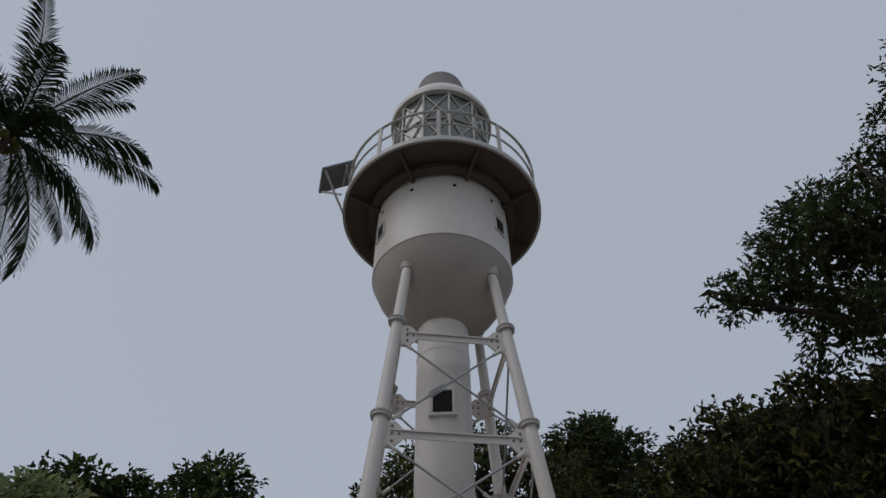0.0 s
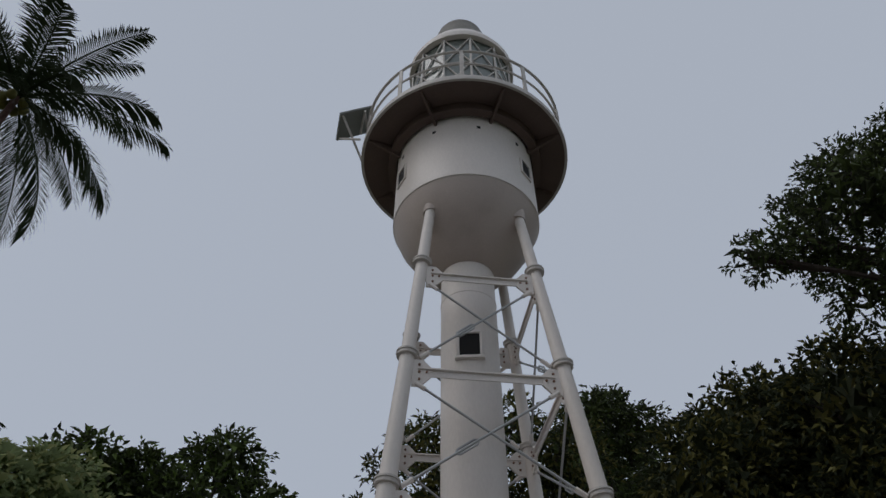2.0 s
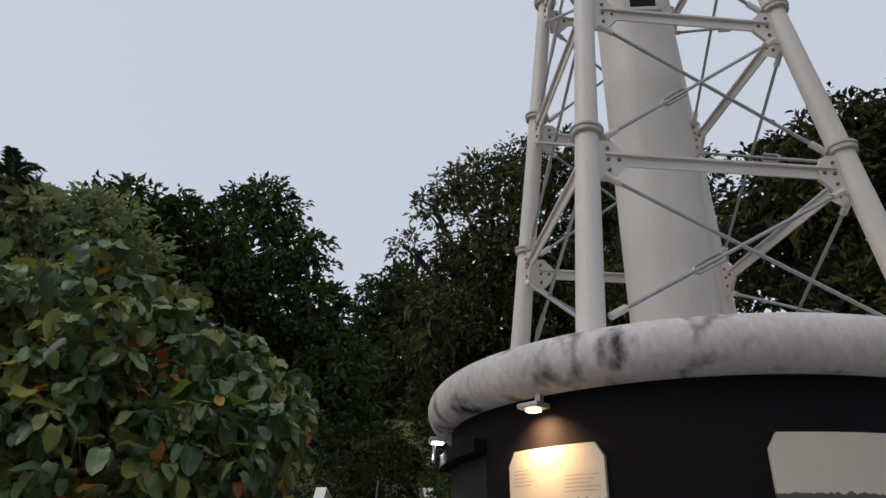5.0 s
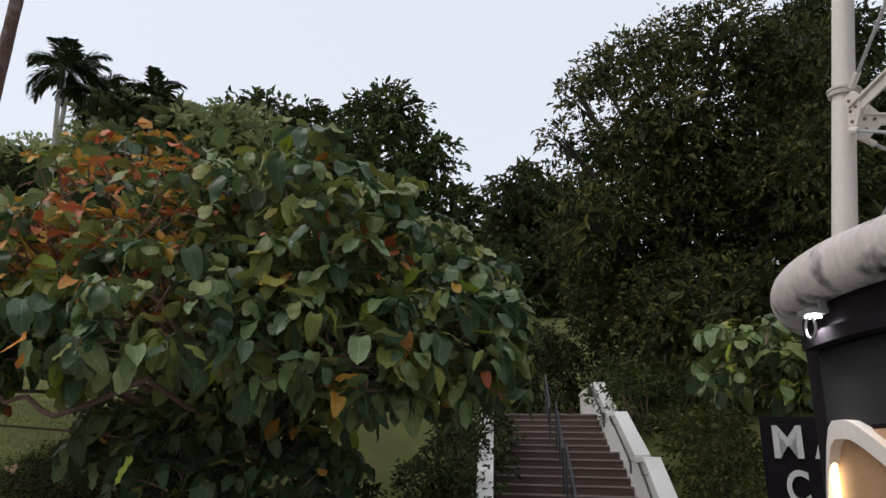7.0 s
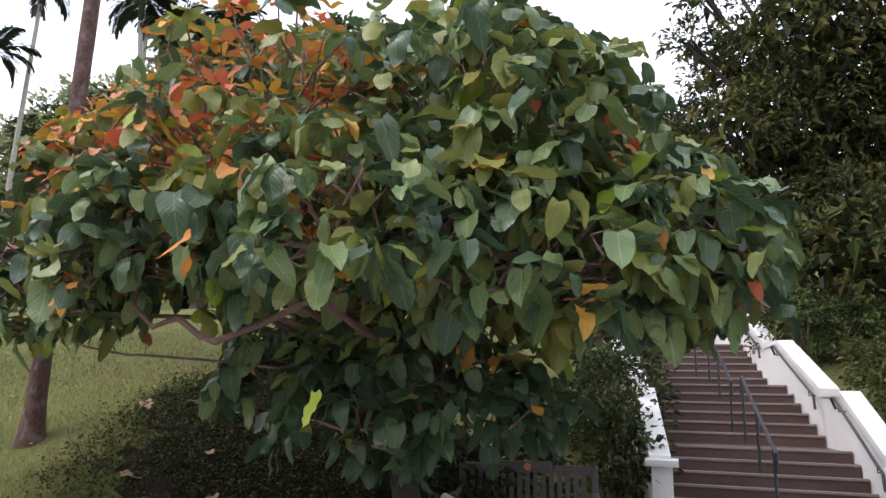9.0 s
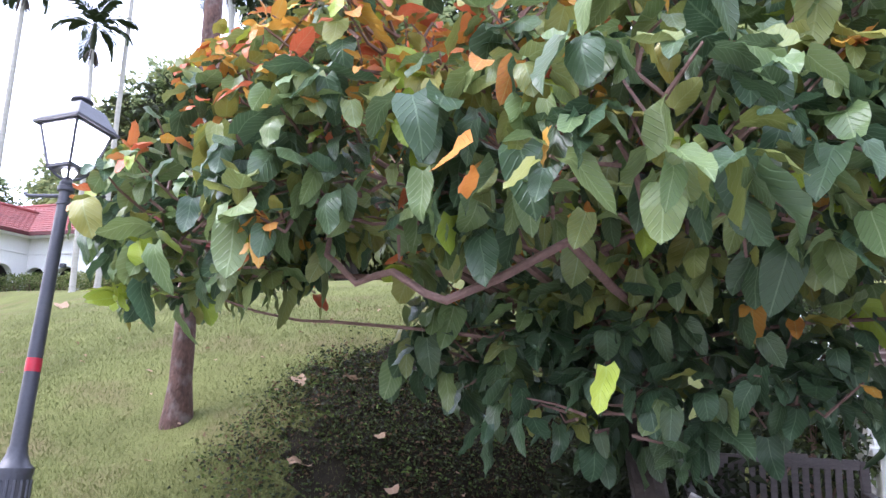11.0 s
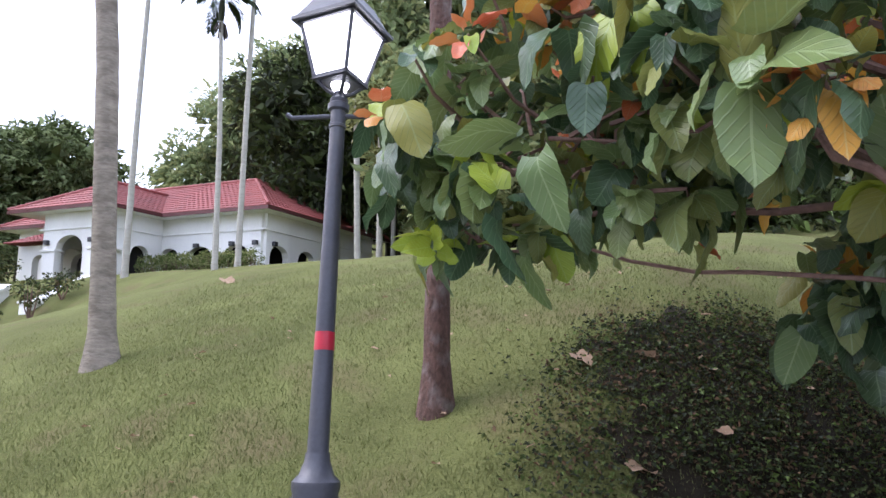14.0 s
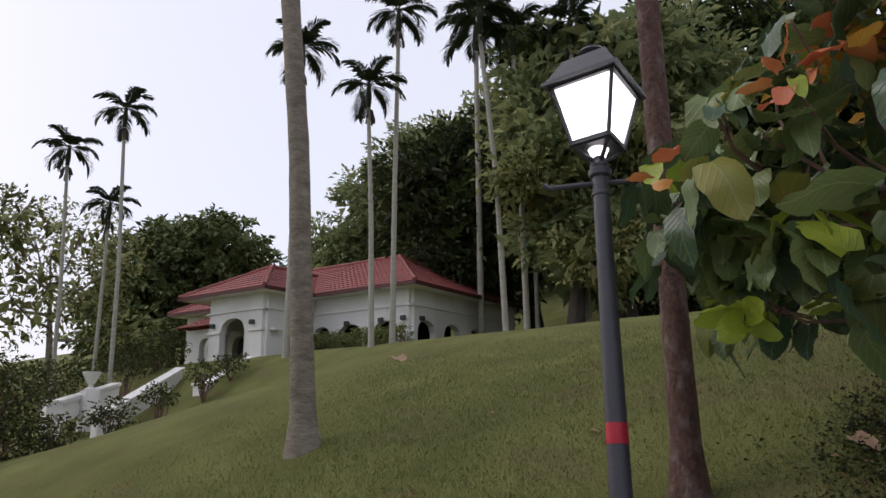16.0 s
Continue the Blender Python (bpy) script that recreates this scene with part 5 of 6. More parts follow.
def build_shade_bushes():
    """Dark bushes added to stand in for the shade in the hollow under the fig."""
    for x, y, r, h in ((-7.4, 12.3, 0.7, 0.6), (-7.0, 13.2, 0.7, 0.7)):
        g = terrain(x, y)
        shrub((x, y, g), [(x, y, g + h * 0.75, r, r * 0.7, h), (x - r * 0.6, y + 0.3, g + h * 0.5, r * 0.7, r * 0.6, h * 0.7)], "dark bush added to stand in for shade under the fig", [FOL_DARK], 230, 0.12, 0.25)


def build_bed():
    """A planted bed under the fig: litter soil and low creeping leaves, darkened to carry the tree's shade."""
    cell, bm, verts = 0.16, bmesh.new(), {}

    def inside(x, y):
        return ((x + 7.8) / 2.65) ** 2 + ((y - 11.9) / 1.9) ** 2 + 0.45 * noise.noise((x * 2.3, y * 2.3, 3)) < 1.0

    def vert(i, j):
        if (i, j) not in verts:
            x, y = i * cell, j * cell
            verts[i, j] = bm.verts.new((x, y, terrain(x, y) + 0.012 + 0.02 * noise.noise((x * 5, y * 5, 0))))
        return verts[i, j]

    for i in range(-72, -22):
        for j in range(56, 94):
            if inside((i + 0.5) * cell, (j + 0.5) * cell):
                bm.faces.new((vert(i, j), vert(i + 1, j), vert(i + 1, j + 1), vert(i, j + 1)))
    whole("shaded_planting_bed", bm, SHADED_SOIL, "soil and leaf litter bed with the fig's shade painted into its colour", "soil bed", kind="structure")
    n = 100000
    x, y = rng.uniform(-11.6, -4.0, n), rng.uniform(9.2, 14.8, n)
    edge = np.hypot((x + 7.8) / 2.9, (y - 11.9) / 2.1) + 0.25 * np.array([noise.noise((a * 1.3, b * 1.3, 3)) for a, b in zip(x, y)])
    keep = (rng.random(n) < np.clip((1.28 - edge) / 0.45, 0, 1) ** 2) & (np.array([noise.noise((a * 1.6, b * 1.6, 8)) for a, b in zip(x, y)]) > -0.45)
    x, y = x[keep], y[keep]
    z = np.array([terrain(a, b) for a, b in zip(x, y)]) + 0.015 + 0.06 * rng.random(len(x)) ** 2
    out = rng.normal(size=(len(x), 3)) * (1, 1, 0.35)
    me = leaf_mesh("ground_cover", np.stack([x, y, z], 1), out, rng.uniform(0.02, 0.05, len(x)), [FOL_DARK, FOL_MID, FOL_FRESH, LITTER], rng.choice(4, len(x), p=[0.34, 0.34, 0.14, 0.18]), 0.7)
    tagged(new("ground_cover", me), "low creeping green ground cover in the bed, darkened for the fig's shade", "ground cover", kind="stuff")


build_bed()
build_shade_bushes()
build_head_shrubs()
build_shrubs()


# ---- bench, garden light, sign ----
def build_bench():
    b = thing("garden_bench", (-6.5, 12.05, terrain(-6.5, 12.05)), "weathered grey teak garden bench with a slatted back", "bench", rz=8)
    W = 1.25
    for x in (-W / 2, W / 2):
        bm = bmesh.new()
        box(bm, 0.06, 0.06, 0.88, Matrix.Translation((x, 0.22, 0.43)) @ Matrix.Rotation(radians(-6), 4, "X"), 0.006)
        part("back_leg", bm, WOOD_GREY, b)
        bm = bmesh.new()
        box(bm, 0.06, 0.06, 0.62, Matrix.Translation((x, -0.25, 0.31)), 0.006)
        part("front_leg", bm, WOOD_GREY, b)
        bm = bmesh.new()
        box(bm, 0.07, 0.56, 0.03, Matrix.Translation((x, -0.02, 0.635)), 0.008)
        part("armrest", bm, WOOD_GREY, b)
    for z, h in ((0.84, 0.075), (0.50, 0.05)):
        bm = bmesh.new()
        box(bm, W - 0.06, 0.03, h, Matrix.Translation((0, 0.25, z)), 0.006)
        if z > 0.8:
            box(bm, 0.5, 0.028, 0.04, Matrix.Translation((0, 0.25, z + 0.045)), 0.01)
        part("back_rail", bm, WOOD_GREY, b)
    for k in range(15):
        bm = bmesh.new()
        box(bm, 0.045, 0.016, 0.31, Matrix.Translation((-W / 2 + 0.1 + k * (W - 0.2) / 14, 0.245, 0.665)))
        part("back_slat", bm, WOOD_GREY, b, smooth=False)
    for k in range(6):
        bm = bmesh.new()
        box(bm, W, 0.065, 0.022, Matrix.Translation((0, -0.24 + k * 0.085, 0.43)), 0.004)
        part("seat_slat", bm, WOOD_GREY, b)
    bm = bmesh.new()
    bmesh.ops.create_cone(bm, cap_ends=True, segments=20, radius1=0.035, radius2=0.03, depth=0.02, matrix=Matrix.Translation((0, 0.226, 0.85)) @ Matrix.Rotation(radians(90), 4, "X"))
    part("badge", bm, mat("orange_badge", (0.5, 0.16, 0.08), 0.5), b, "small round orange badge")


build_bench()


def build_garden_light():
    x, y = -7.0, 11.34
    g = thing("garden_light", (x, y, terrain(x, y)), "small white garden light on a short stake", "garden light")
    bm = bmesh.new()
    rod(bm, (0, 0, -0.1), (0, 0, 0.62), 0.02, seg=10)
    part("stake", bm, WHITE_PAINT, g)
    bm = bmesh.new()
    box(bm, 0.16, 0.10, 0.05, Matrix.Translation((0, 0, 0.64)) @ Matrix.Rotation(radians(25), 4, "Y"), 0.01)
    part("head", bm, WHITE_PAINT, g)


build_garden_light()


def build_sign():
    s = thing("lettered_sign", (-1.46, 14.35, 0.0), "dark sign board with large pale block letters", "sign", rz=-12)
    bm = bmesh.new()
    box(bm, 2.3, 0.06, 1.85, Matrix.Translation((0.95, 0.05, 1.25)), 0.01)
    part("board", bm, DARK_WALL, s)
    for x in (0.0, 1.9):
        bm = bmesh.new()
        box(bm, 0.08, 0.08, 2.15, Matrix.Translation((x, 0.12, 1.05)), 0.008)
        part("post", bm, BLACK_METAL, s)
    pale = mat("pale_sign_letters", (0.62, 0.6, 0.58), 0.5, vary=0.1, bump=0.05)
    for body, z in (("MA", 1.67), ("CO", 1.12)):
        for k, ch in enumerate(body):
            cu = bpy.data.curves.new("letter", "FONT")
            cu.body, cu.size, cu.extrude, cu.offset = ch, 0.56, 0.015, 0.012
            tmp = new("letter_source", cu)
            me = bpy.data.meshes.new_from_object(tmp.evaluated_get(bpy.context.evaluated_depsgraph_get()))
            bpy.data.objects.remove(tmp)
            xs = [v.co.x for v in me.vertices]
            ob = part("letter", me, None, s)
            me.materials.clear()
            me.materials.append(pale)
            ob.matrix_basis = Matrix.Translation((-0.06 + (0.0, 0.10)[z < 1.5] + k * 0.46, 0.0, z)) @ Matrix.Rotation(radians(90), 4, "X") @ Matrix.Diagonal(((0.34, 0.29, 0.26, 0.27)["MACO".index(ch)] / (max(xs) - min(xs)), 1, 1, 1)) @ Matrix.Translation((-min(xs), 0, 0))


build_sign()


# ---- street lamp ----
def build_lamp():
    x, y = LAMP_XY
    z0 = terrain(x, y)
    p = thing("street_lamp", (x, y, z0), "grey cast-iron lamp post with a lit four-sided lantern", "street lamp", rz=8)
    # the post leans back a little up the slope
    lean = Vector((0, 0, 1)).rotation_difference(Vector((-0.0656, 0.1154, 1)))
    p.matrix_basis = Matrix.Translation((x, y, z0)) @ lean.to_matrix().to_4x4() @ Matrix.Rotation(radians(6), 4, "Z")
    h = lambda z: z - z0
    bm = bmesh.new()
    prof = [(0.13, -0.05), (0.13, 0.10), (0.115, 0.12), (0.108, h(0.74)), (0.115, h(0.76)), (0.115, h(0.79)), (0.085, h(0.82)), (0.062, h(0.88)), (0.058, h(0.92))]
    lathe(bm, prof, 16)
    base = part("pedestal", bm, LAMP_METAL, p, "fluted pedestal")
    for k in range(16):
        a = math.tau * (k + 0.5) / 16
        bm = bmesh.new()
        rod(bm, (0.112 * math.cos(a), 0.112 * math.sin(a), 0.14), (0.106 * math.cos(a), 0.106 * math.sin(a), h(0.72)), 0.011, seg=6)
        part("flute", bm, LAMP_METAL, base)
    bm = bmesh.new()
    lathe(bm, [(0.052, h(0.9)), (0.040, h(2.58)), (0.046, h(2.585)), (0.046, h(2.60)), (0.041, h(2.605)), (0.041, h(2.68)), (0.056, h(2.69)), (0.058, h(2.72)), (0.046, h(2.73)), (0.05, h(2.75)), (0.036, h(2.77)), (0.03, h(2.80)), (0.0, h(2.80))], 24)
    part("post", bm, LAMP_METAL, p)
    bm = bmesh.new()
    lathe(bm, [(0.0495, h(1.40)), (0.0500, h(1.405)), (0.0490, h(1.485)), (0.0485, h(1.49))], 24)
    part("red_band", bm, RED_TAPE, p, "red tape band")
    bm = bmesh.new()
    c, s = math.cos(radians(22)), math.sin(radians(22))
    wire(bm, [(u * c, u * s, h(w)) for u, w in ((-0.28, 2.668), (-0.25, 2.648), (-0.05, 2.655), (0.05, 2.655), (0.25, 2.648), (0.28, 2.668))], 0.014, 8)
    part("ladder_bar", bm, LAMP_METAL, p)
    lb, lt, zb, zt = 0.098, 0.165, 2.86, 3.18
    lan = None
    bm = bmesh.new()
    for sx, sy in ((-1, -1), (1, -1), (1, 1), (-1, 1)):
        rod(bm, (sx * lb, sy * lb, h(zb)), (sx * lt, sy * lt, h(zt)), 0.011, seg=6)
        wire(bm, [(0.02 * sx, 0.02 * sy, h(2.78)), (0.05 * sx, 0.05 * sy, h(2.80)), (0.09 * sx, 0.09 * sy, h(2.85))], 0.011)
    for r, z, t in ((lb, zb, 0.024), (lt, zt, 0.03)):
        for a in range(4):
            m = Matrix.Rotation(a * math.pi / 2, 4, "Z") @ Matrix.Translation((r, 0, h(z)))
            box(bm, t, 2 * r + t, t, m)
    box(bm, 2 * lb, 2 * lb, 0.012, Matrix.Translation((0, 0, h(zb) - 0.012)))
    lan = part("lantern_frame", bm, LAMP_METAL, p, smooth=False)
    for a in range(4):
        rot = Matrix.Rotation(a * math.pi / 2, 4, "Z")
        bm = bmesh.new()
        vs = [(lb - 0.004, -lb + 0.01, zb + 0.012), (lb - 0.004, lb - 0.01, zb + 0.012), (lt - 0.004, lt - 0.012, zt - 0.015), (lt - 0.004, -lt + 0.012, zt - 0.015)]
        fr = [bm.verts.new(rot @ Vector((u, v, h(w)))) for u, v, w in vs]
        bk = [bm.verts.new(rot @ Vector((u - 0.006, v, h(w)))) for u, v, w in vs]
        bm.faces.new(fr)
        bm.faces.new(bk[::-1])
        for i in range(4):
            bm.faces.new((fr[i], bk[i], bk[(i + 1) % 4], fr[(i + 1) % 4]))
        part("pane", bm, LAMP_GLOW, lan, "bright white diffusing pane", smooth=False)
    bm = bmesh.new()
    bmesh.ops.create_cone(bm, cap_ends=True, segments=12, radius1=0.03, radius2=0.06, depth=0.07, matrix=Matrix.Translation((0, 0, h(2.825))))
    part("lamp_bowl", bm, LAMP_GLOW, lan)
    bm = bmesh.new()
    rings = []
    for r, z in ((0.205, 3.18), (0.205, 3.20), (0.19, 3.208), (0.155, 3.275), (0.122, 3.345), (0.115, 3.352), (0.06, 3.358)):
        rings.append([bm.verts.new((sx * r, sy * r, h(z))) for sx, sy in ((-1, -1), (1, -1), (1, 1), (-1, 1))])
    for a, b in zip(rings, rings[1:]):
        for i in range(4):
            bm.faces.new((a[i], a[(i + 1) % 4], b[(i + 1) % 4], b[i]))
    bm.faces.new(rings[0][::-1])
    bm.faces.new(rings[-1])
    part("lantern_roof", bm, LAMP_METAL, lan, smooth=False)
    bm = bmesh.new()
    lathe(bm, [(0.05, h(3.35)), (0.045, h(3.375)), (0.038, h(3.395)), (0.07, h(3.405)), (0.078, h(3.415)), (0.07, h(3.432)), (0.03, h(3.445)), (0.0, h(3.447))], 20)
    part("finial", bm, LAMP_METAL, lan)


LAMP_XY = (-10.95, 9.26)
LAMP_GLOW = glow("lamp_diffuser", (1.0, 0.97, 0.95), 3.0)
build_lamp()


# ---- house on the hill ----
HOUSE = (-26.9, 24.5)
EAVE, FLOOR = 6.28, 3.45


def arch_wall(bm, a, b, z0, z1, openings, thick=0.28, steps=14):
    """A wall from a to b with arched openings (centre, width, springing height, rise)."""
    a, b = Vector((*a, 0)), Vector((*b, 0))
    length, d = (b - a).length, (b - a).normalized()
    nrm = Vector((-d.y, d.x, 0)) * thick / 2
    xs = {0.0, length}
    for c, w, sp, rise in openings:
        xs |= {c - w / 2 + w * k / steps for k in range(steps + 1)}
    xs = sorted(xs)

    def foot(x0, x1):
        m = (x0 + x1) / 2
        for c, w, sp, rise in openings:
            if abs(m - c) < w / 2:
                f = lambda x: sp + rise * math.sqrt(max(1 - ((x - c) / (w / 2)) ** 2, 0))
                return f(x0), f(x1)
        return z0, z0

    for x0, x1 in zip(xs, xs[1:]):
        if x1 - x0 < 1e-6:
            continue
        f0, f1 = foot(x0, x1)
        p0, p1 = a + d * x0, a + d * x1
        q = [Vector((*(p + n).xy, z)) for n in (-nrm, nrm) for p, z in ((p0, f0), (p1, f1), (p1, z1), (p0, z1))]
        v = [bm.verts.new(x) for x in q]
        bm.faces.new(v[:4])
        bm.faces.new(v[7:3:-1])
        bm.faces.new((v[0], v[4], v[5], v[1]))
        bm.faces.new((v[3], v[2], v[6], v[7]))
    for c, w, sp, rise in openings:
        for x in (c - w / 2, c + w / 2):
            p = a + d * x
            v = [bm.verts.new((*(p + n).xy, z)) for n, z in ((-nrm, z0), (nrm, z0), (nrm, sp), (-nrm, sp))]
            bm.faces.new(v)
    for x in (0, length):
        p = a + d * x
        bm.faces.new([bm.verts.new((*(p + n).xy, z)) for n, z in ((-nrm, z0), (nrm, z0), (nrm, z1), (-nrm, z1))])
    bmesh.ops.remove_doubles(bm, verts=bm.verts, dist=0.001)
    bmesh.ops.recalc_face_normals(bm, faces=bm.faces)
    return bm


def roof_plane(bm, e0, e1, r0, r1, course=0.30, tile=0.24):
    """Courses of ribbed tiles between an eave line and a ridge line; each course laps over the one below."""
    e0, e1, r0, r1 = (Vector(v) for v in (e0, e1, r0, r1))
    along = (e1 - e0).normalized()
    nrm = along.cross(r0 - e0).normalized()
    if nrm.z < 0:
        nrm = -nrm
    n = max(int(((e0 + e1) / 2 - (r0 + r1) / 2).length / course), 2)
    for i in range(n):
        rows = []
        for v, lift in ((i / n, 0.045), ((i + 1.06) / n, 0.012)):
            v = min(v, 1.0)
            a, b = e0.lerp(r0, v), e1.lerp(r1, v)
            rows.append((a, b, lift))
        cols = max(int((rows[0][1] - rows[0][0]).length / tile * 2), 1)
        vs = []
        for a, b, lift in rows:
            vs.append([bm.verts.new(a.lerp(b, k / cols) + nrm * (lift + (0.022 if k % 2 else 0.0))) for k in range(cols + 1)])
        drop = [bm.verts.new(v.co - nrm * 0.035) for v in vs[0]]
        for k in range(cols):
            bm.faces.new((vs[0][k], vs[0][k + 1], vs[1][k + 1], vs[1][k]))
            bm.faces.new((drop[k], drop[k + 1], vs[0][k + 1], vs[0][k]))


def build_house():
    h = thing("bungalow", (*HOUSE, 0), "white colonial bungalow with arched verandas and red tiled hip roofs", "house", rz=187)
    ridge, pr = 8.24, 7.62
    L = 15.0
    # roofs
    bm = bmesh.new()
    roof_plane(bm, (0, 0, EAVE), (L, 0, EAVE), (3.5, -3.5, ridge), (L - 3.5, -3.5, ridge))
    roof_plane(bm, (0, -9.3, EAVE), (0, 0, EAVE), (3.5, -3.5, ridge), (3.5, -3.5, ridge))
    roof_plane(bm, (L, 0, EAVE), (L, -9.3, EAVE), (L - 3.5, -3.5, ridge), (L - 3.5, -3.5, ridge))
    roof_plane(bm, (L, -9.3, EAVE), (0, -9.3, EAVE), (L - 3.5, -3.5, ridge), (3.5, -3.5, ridge))
    tagged(part("main_roof", bm, TILE_RED, h, "red ribbed clay-tile hip roof", smooth=False), kind="stuff")
    bm = bmesh.new()
    roof_plane(bm, (5.1, 2.6, EAVE), (10.4, 2.6, EAVE), (7.4, 0.3, pr), (7.4, 0.3, pr))
    roof_plane(bm, (5.1, -0.0, EAVE), (5.1, 2.6, EAVE), (7.4, -2.4, pr), (7.4, 0.3, pr))
    roof_plane(bm, (10.4, 2.6, EAVE), (10.4, 0.0, EAVE), (7.4, 0.3, pr), (7.4, -2.4, pr))
    tagged(part("porch_roof", bm, TILE_RED, h, "red tiled porch roof", smooth=False), kind="stuff")
    bm = bmesh.new()
    roof_plane(bm, (9.3, 1.4, 5.25), (12.3, 1.4, 5.25), (9.3, -0.8, 6.1), (12.3, -0.8, 6.1))
    roof_plane(bm, (12.3, 1.4, 5.25), (12.3, -2.0, 5.25), (10.9, -0.8, 6.1), (10.9, -0.8, 6.1))
    tagged(part("side_roof", bm, TILE_RED, h, "lower red tiled lean-to roof", smooth=False), kind="stuff")
    for a, b in (((0, 0, EAVE), (3.5, -3.5, ridge)), ((0, -9.3, EAVE), (3.5, -3.5, ridge)), ((3.5, -3.5, ridge), (L - 3.5, -3.5, ridge)), ((L, 0, EAVE), (L - 3.5, -3.5, ridge)),
                 ((5.1, 2.6, EAVE), (7.4, 0.3, pr)), ((10.4, 2.6, EAVE), (7.4, 0.3, pr)), ((7.4, 0.3, pr), (7.4, -2.4, pr))):
        bm = bmesh.new()
        a, b = Vector(a) + Vector((0, 0, 0.06)), Vector(b) + Vector((0, 0, 0.07))
        n = int((b - a).length / 0.33)
        for k in range(n):
            rod(bm, a.lerp(b, k / n), a.lerp(b, (k + 1.1) / n), 0.085, 0.07, 8)
        part("ridge_capping", bm, TILE_RED, h)
    # eaves: fascia and soffit
    for a, b in (((0, 0), (5.1, 0)), ((10.4, 0), (L, 0)), ((0, 0), (0, -9.3)), ((5.1, 0), (5.1, 2.6)), ((5.1, 2.6), (10.4, 2.6)), ((10.4, 2.6), (10.4, 0)), ((L, 0), (L, -9.3))):
        bm = bmesh.new()
        d = Vector((b[0] - a[0], b[1] - a[1], 0))
        m = Matrix.Translation(((a[0] + b[0]) / 2, (a[1] + b[1]) / 2, EAVE - 0.045)) @ Matrix.Rotation(math.atan2(d.y, d.x), 4, "Z")
        box(bm, d.length + 0.05, 0.06, 0.13, m)
        part("fascia", bm, FASCIA, h, "dark red eaves board", smooth=False)
    bm = bmesh.new()
    box(bm, L - 0.06, 9.2, 0.03, Matrix.Translation((L / 2, -4.65, EAVE - 0.09)))
    box(bm, 5.2, 2.7, 0.03, Matrix.Translation((7.75, 1.22, EAVE - 0.092)))
    part("soffit", bm, WHITE_WALL, h, smooth=False)
    # walls
    def wall(a, b, openings, top=EAVE - 0.1):
        bm = bmesh.new()
        part("wall", arch_wall(bm, a, b, FLOOR - 0.6, top, openings), WHITE_WALL, h, smooth=False)

    sp, rise = 4.6, 0.42
    wall((0.75, -0.75), (5.8, -0.75), [(1.15, 1.2, sp, rise), (2.95, 1.25, sp, rise), (4.5, 1.0, sp, rise)])
    wall((9.0, -0.75), (L - 0.7, -0.75), [(1.2, 1.2, sp, rise), (3.0, 1.2, sp, rise), (4.4, 1.0, sp, rise)])
    wall((0.75, -8.5), (0.75, -0.75), [(6.95, 1.15, sp, rise), (5.2, 1.15, sp, rise), (3.4, 1.15, sp, rise), (1.6, 1.15, sp, rise)])
    wall((5.8, -0.75), (5.8, 1.9), [(1.2, 0.9, sp, rise)])
    wall((5.8, 1.9), (9.0, 1.9), [(1.75, 1.5, 4.75, 0.55)])
    wall((9.0, 1.9), (9.0, -0.75), [(1.2, 1.2, sp, rise)])
    wall((9.6, 0.8), (11.8, 0.8), [(1.1, 0.8, 4.5, 0.3)], 5.2)
    # Black blocks behind the arches stand in for the shade inside.
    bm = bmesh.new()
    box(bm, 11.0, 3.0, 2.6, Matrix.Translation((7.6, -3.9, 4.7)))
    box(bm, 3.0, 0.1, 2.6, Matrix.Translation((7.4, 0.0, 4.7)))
    part("unlit_room_block", bm, BLACK, h, "black blocks standing in for the shade behind the veranda")
    bm = bmesh.new()
    box(bm, L - 1.2, 8.4, 0.7, Matrix.Translation((L / 2, -4.6, FLOOR - 0.4)))
    box(bm, 3.4, 2.7, 0.7, Matrix.Translation((7.4, 0.62, FLOOR - 0.4)))
    part("plinth", bm, WHITE_WALL, h, smooth=False)
    # string courses, capitals and wall lamps
    for a, b in (((0.6, -0.6), (5.8, -0.6)), ((5.65, -0.6), (5.65, 2.05)), ((5.65, 2.05), (9.15, 2.05)), ((0.6, -0.6), (0.6, -8.5)), ((9.2, -0.6), (14.3, -0.6))):
        for z, t in ((5.55, 0.07), (4.86, 0.05)):
            if z < 5 and b[1] == -8.5:
                continue
            if z < 5 and not (a[0] == 5.65):
                continue
            bm = bmesh.new()
            d = Vector((b[0] - a[0], b[1] - a[1], 0))
            m = Matrix.Translation(((a[0] + b[0]) / 2, (a[1] + b[1]) / 2, z)) @ Matrix.Rotation(math.atan2(d.y, d.x), 4, "Z")
            if z > 5:
                box(bm, d.length + 0.1, 0.10, t, m, 0.01)
                part("string_course", bm, WHITE_WALL, h)
    for x, y in ((6.15, 1.9), (8.65, 1.9), (5.8, 1.55), (9.0, 1.55)):
        bm = bmesh.new()
        box(bm, 0.80, 0.42, 0.09, Matrix.Translation((x, y, 4.75)), 0.012)
        box(bm, 0.74, 0.38, 0.30, Matrix.Translation((x, y, FLOOR + 0.1)), 0.012)
        part("capital", bm, WHITE_WALL, h, "moulded pier cap and base")
    for x, y, rz in ((0.95, -0.52, 0), (2.05, -0.52, 0), (3.8, -0.52, 0), (0.52, -1.15, 90), (6.3, 2.13, 0), (8.7, 2.13, 0)):
        bm = bmesh.new()
        m = Matrix.Translation((x, y, 5.05)) @ Matrix.Rotation(radians(rz), 4, "Z")
        box(bm, 0.20, 0.14, 0.17, m, 0.015)
        box(bm, 0.06, 0.10, 0.05, m @ Matrix.Translation((0, -0.1, 0)))
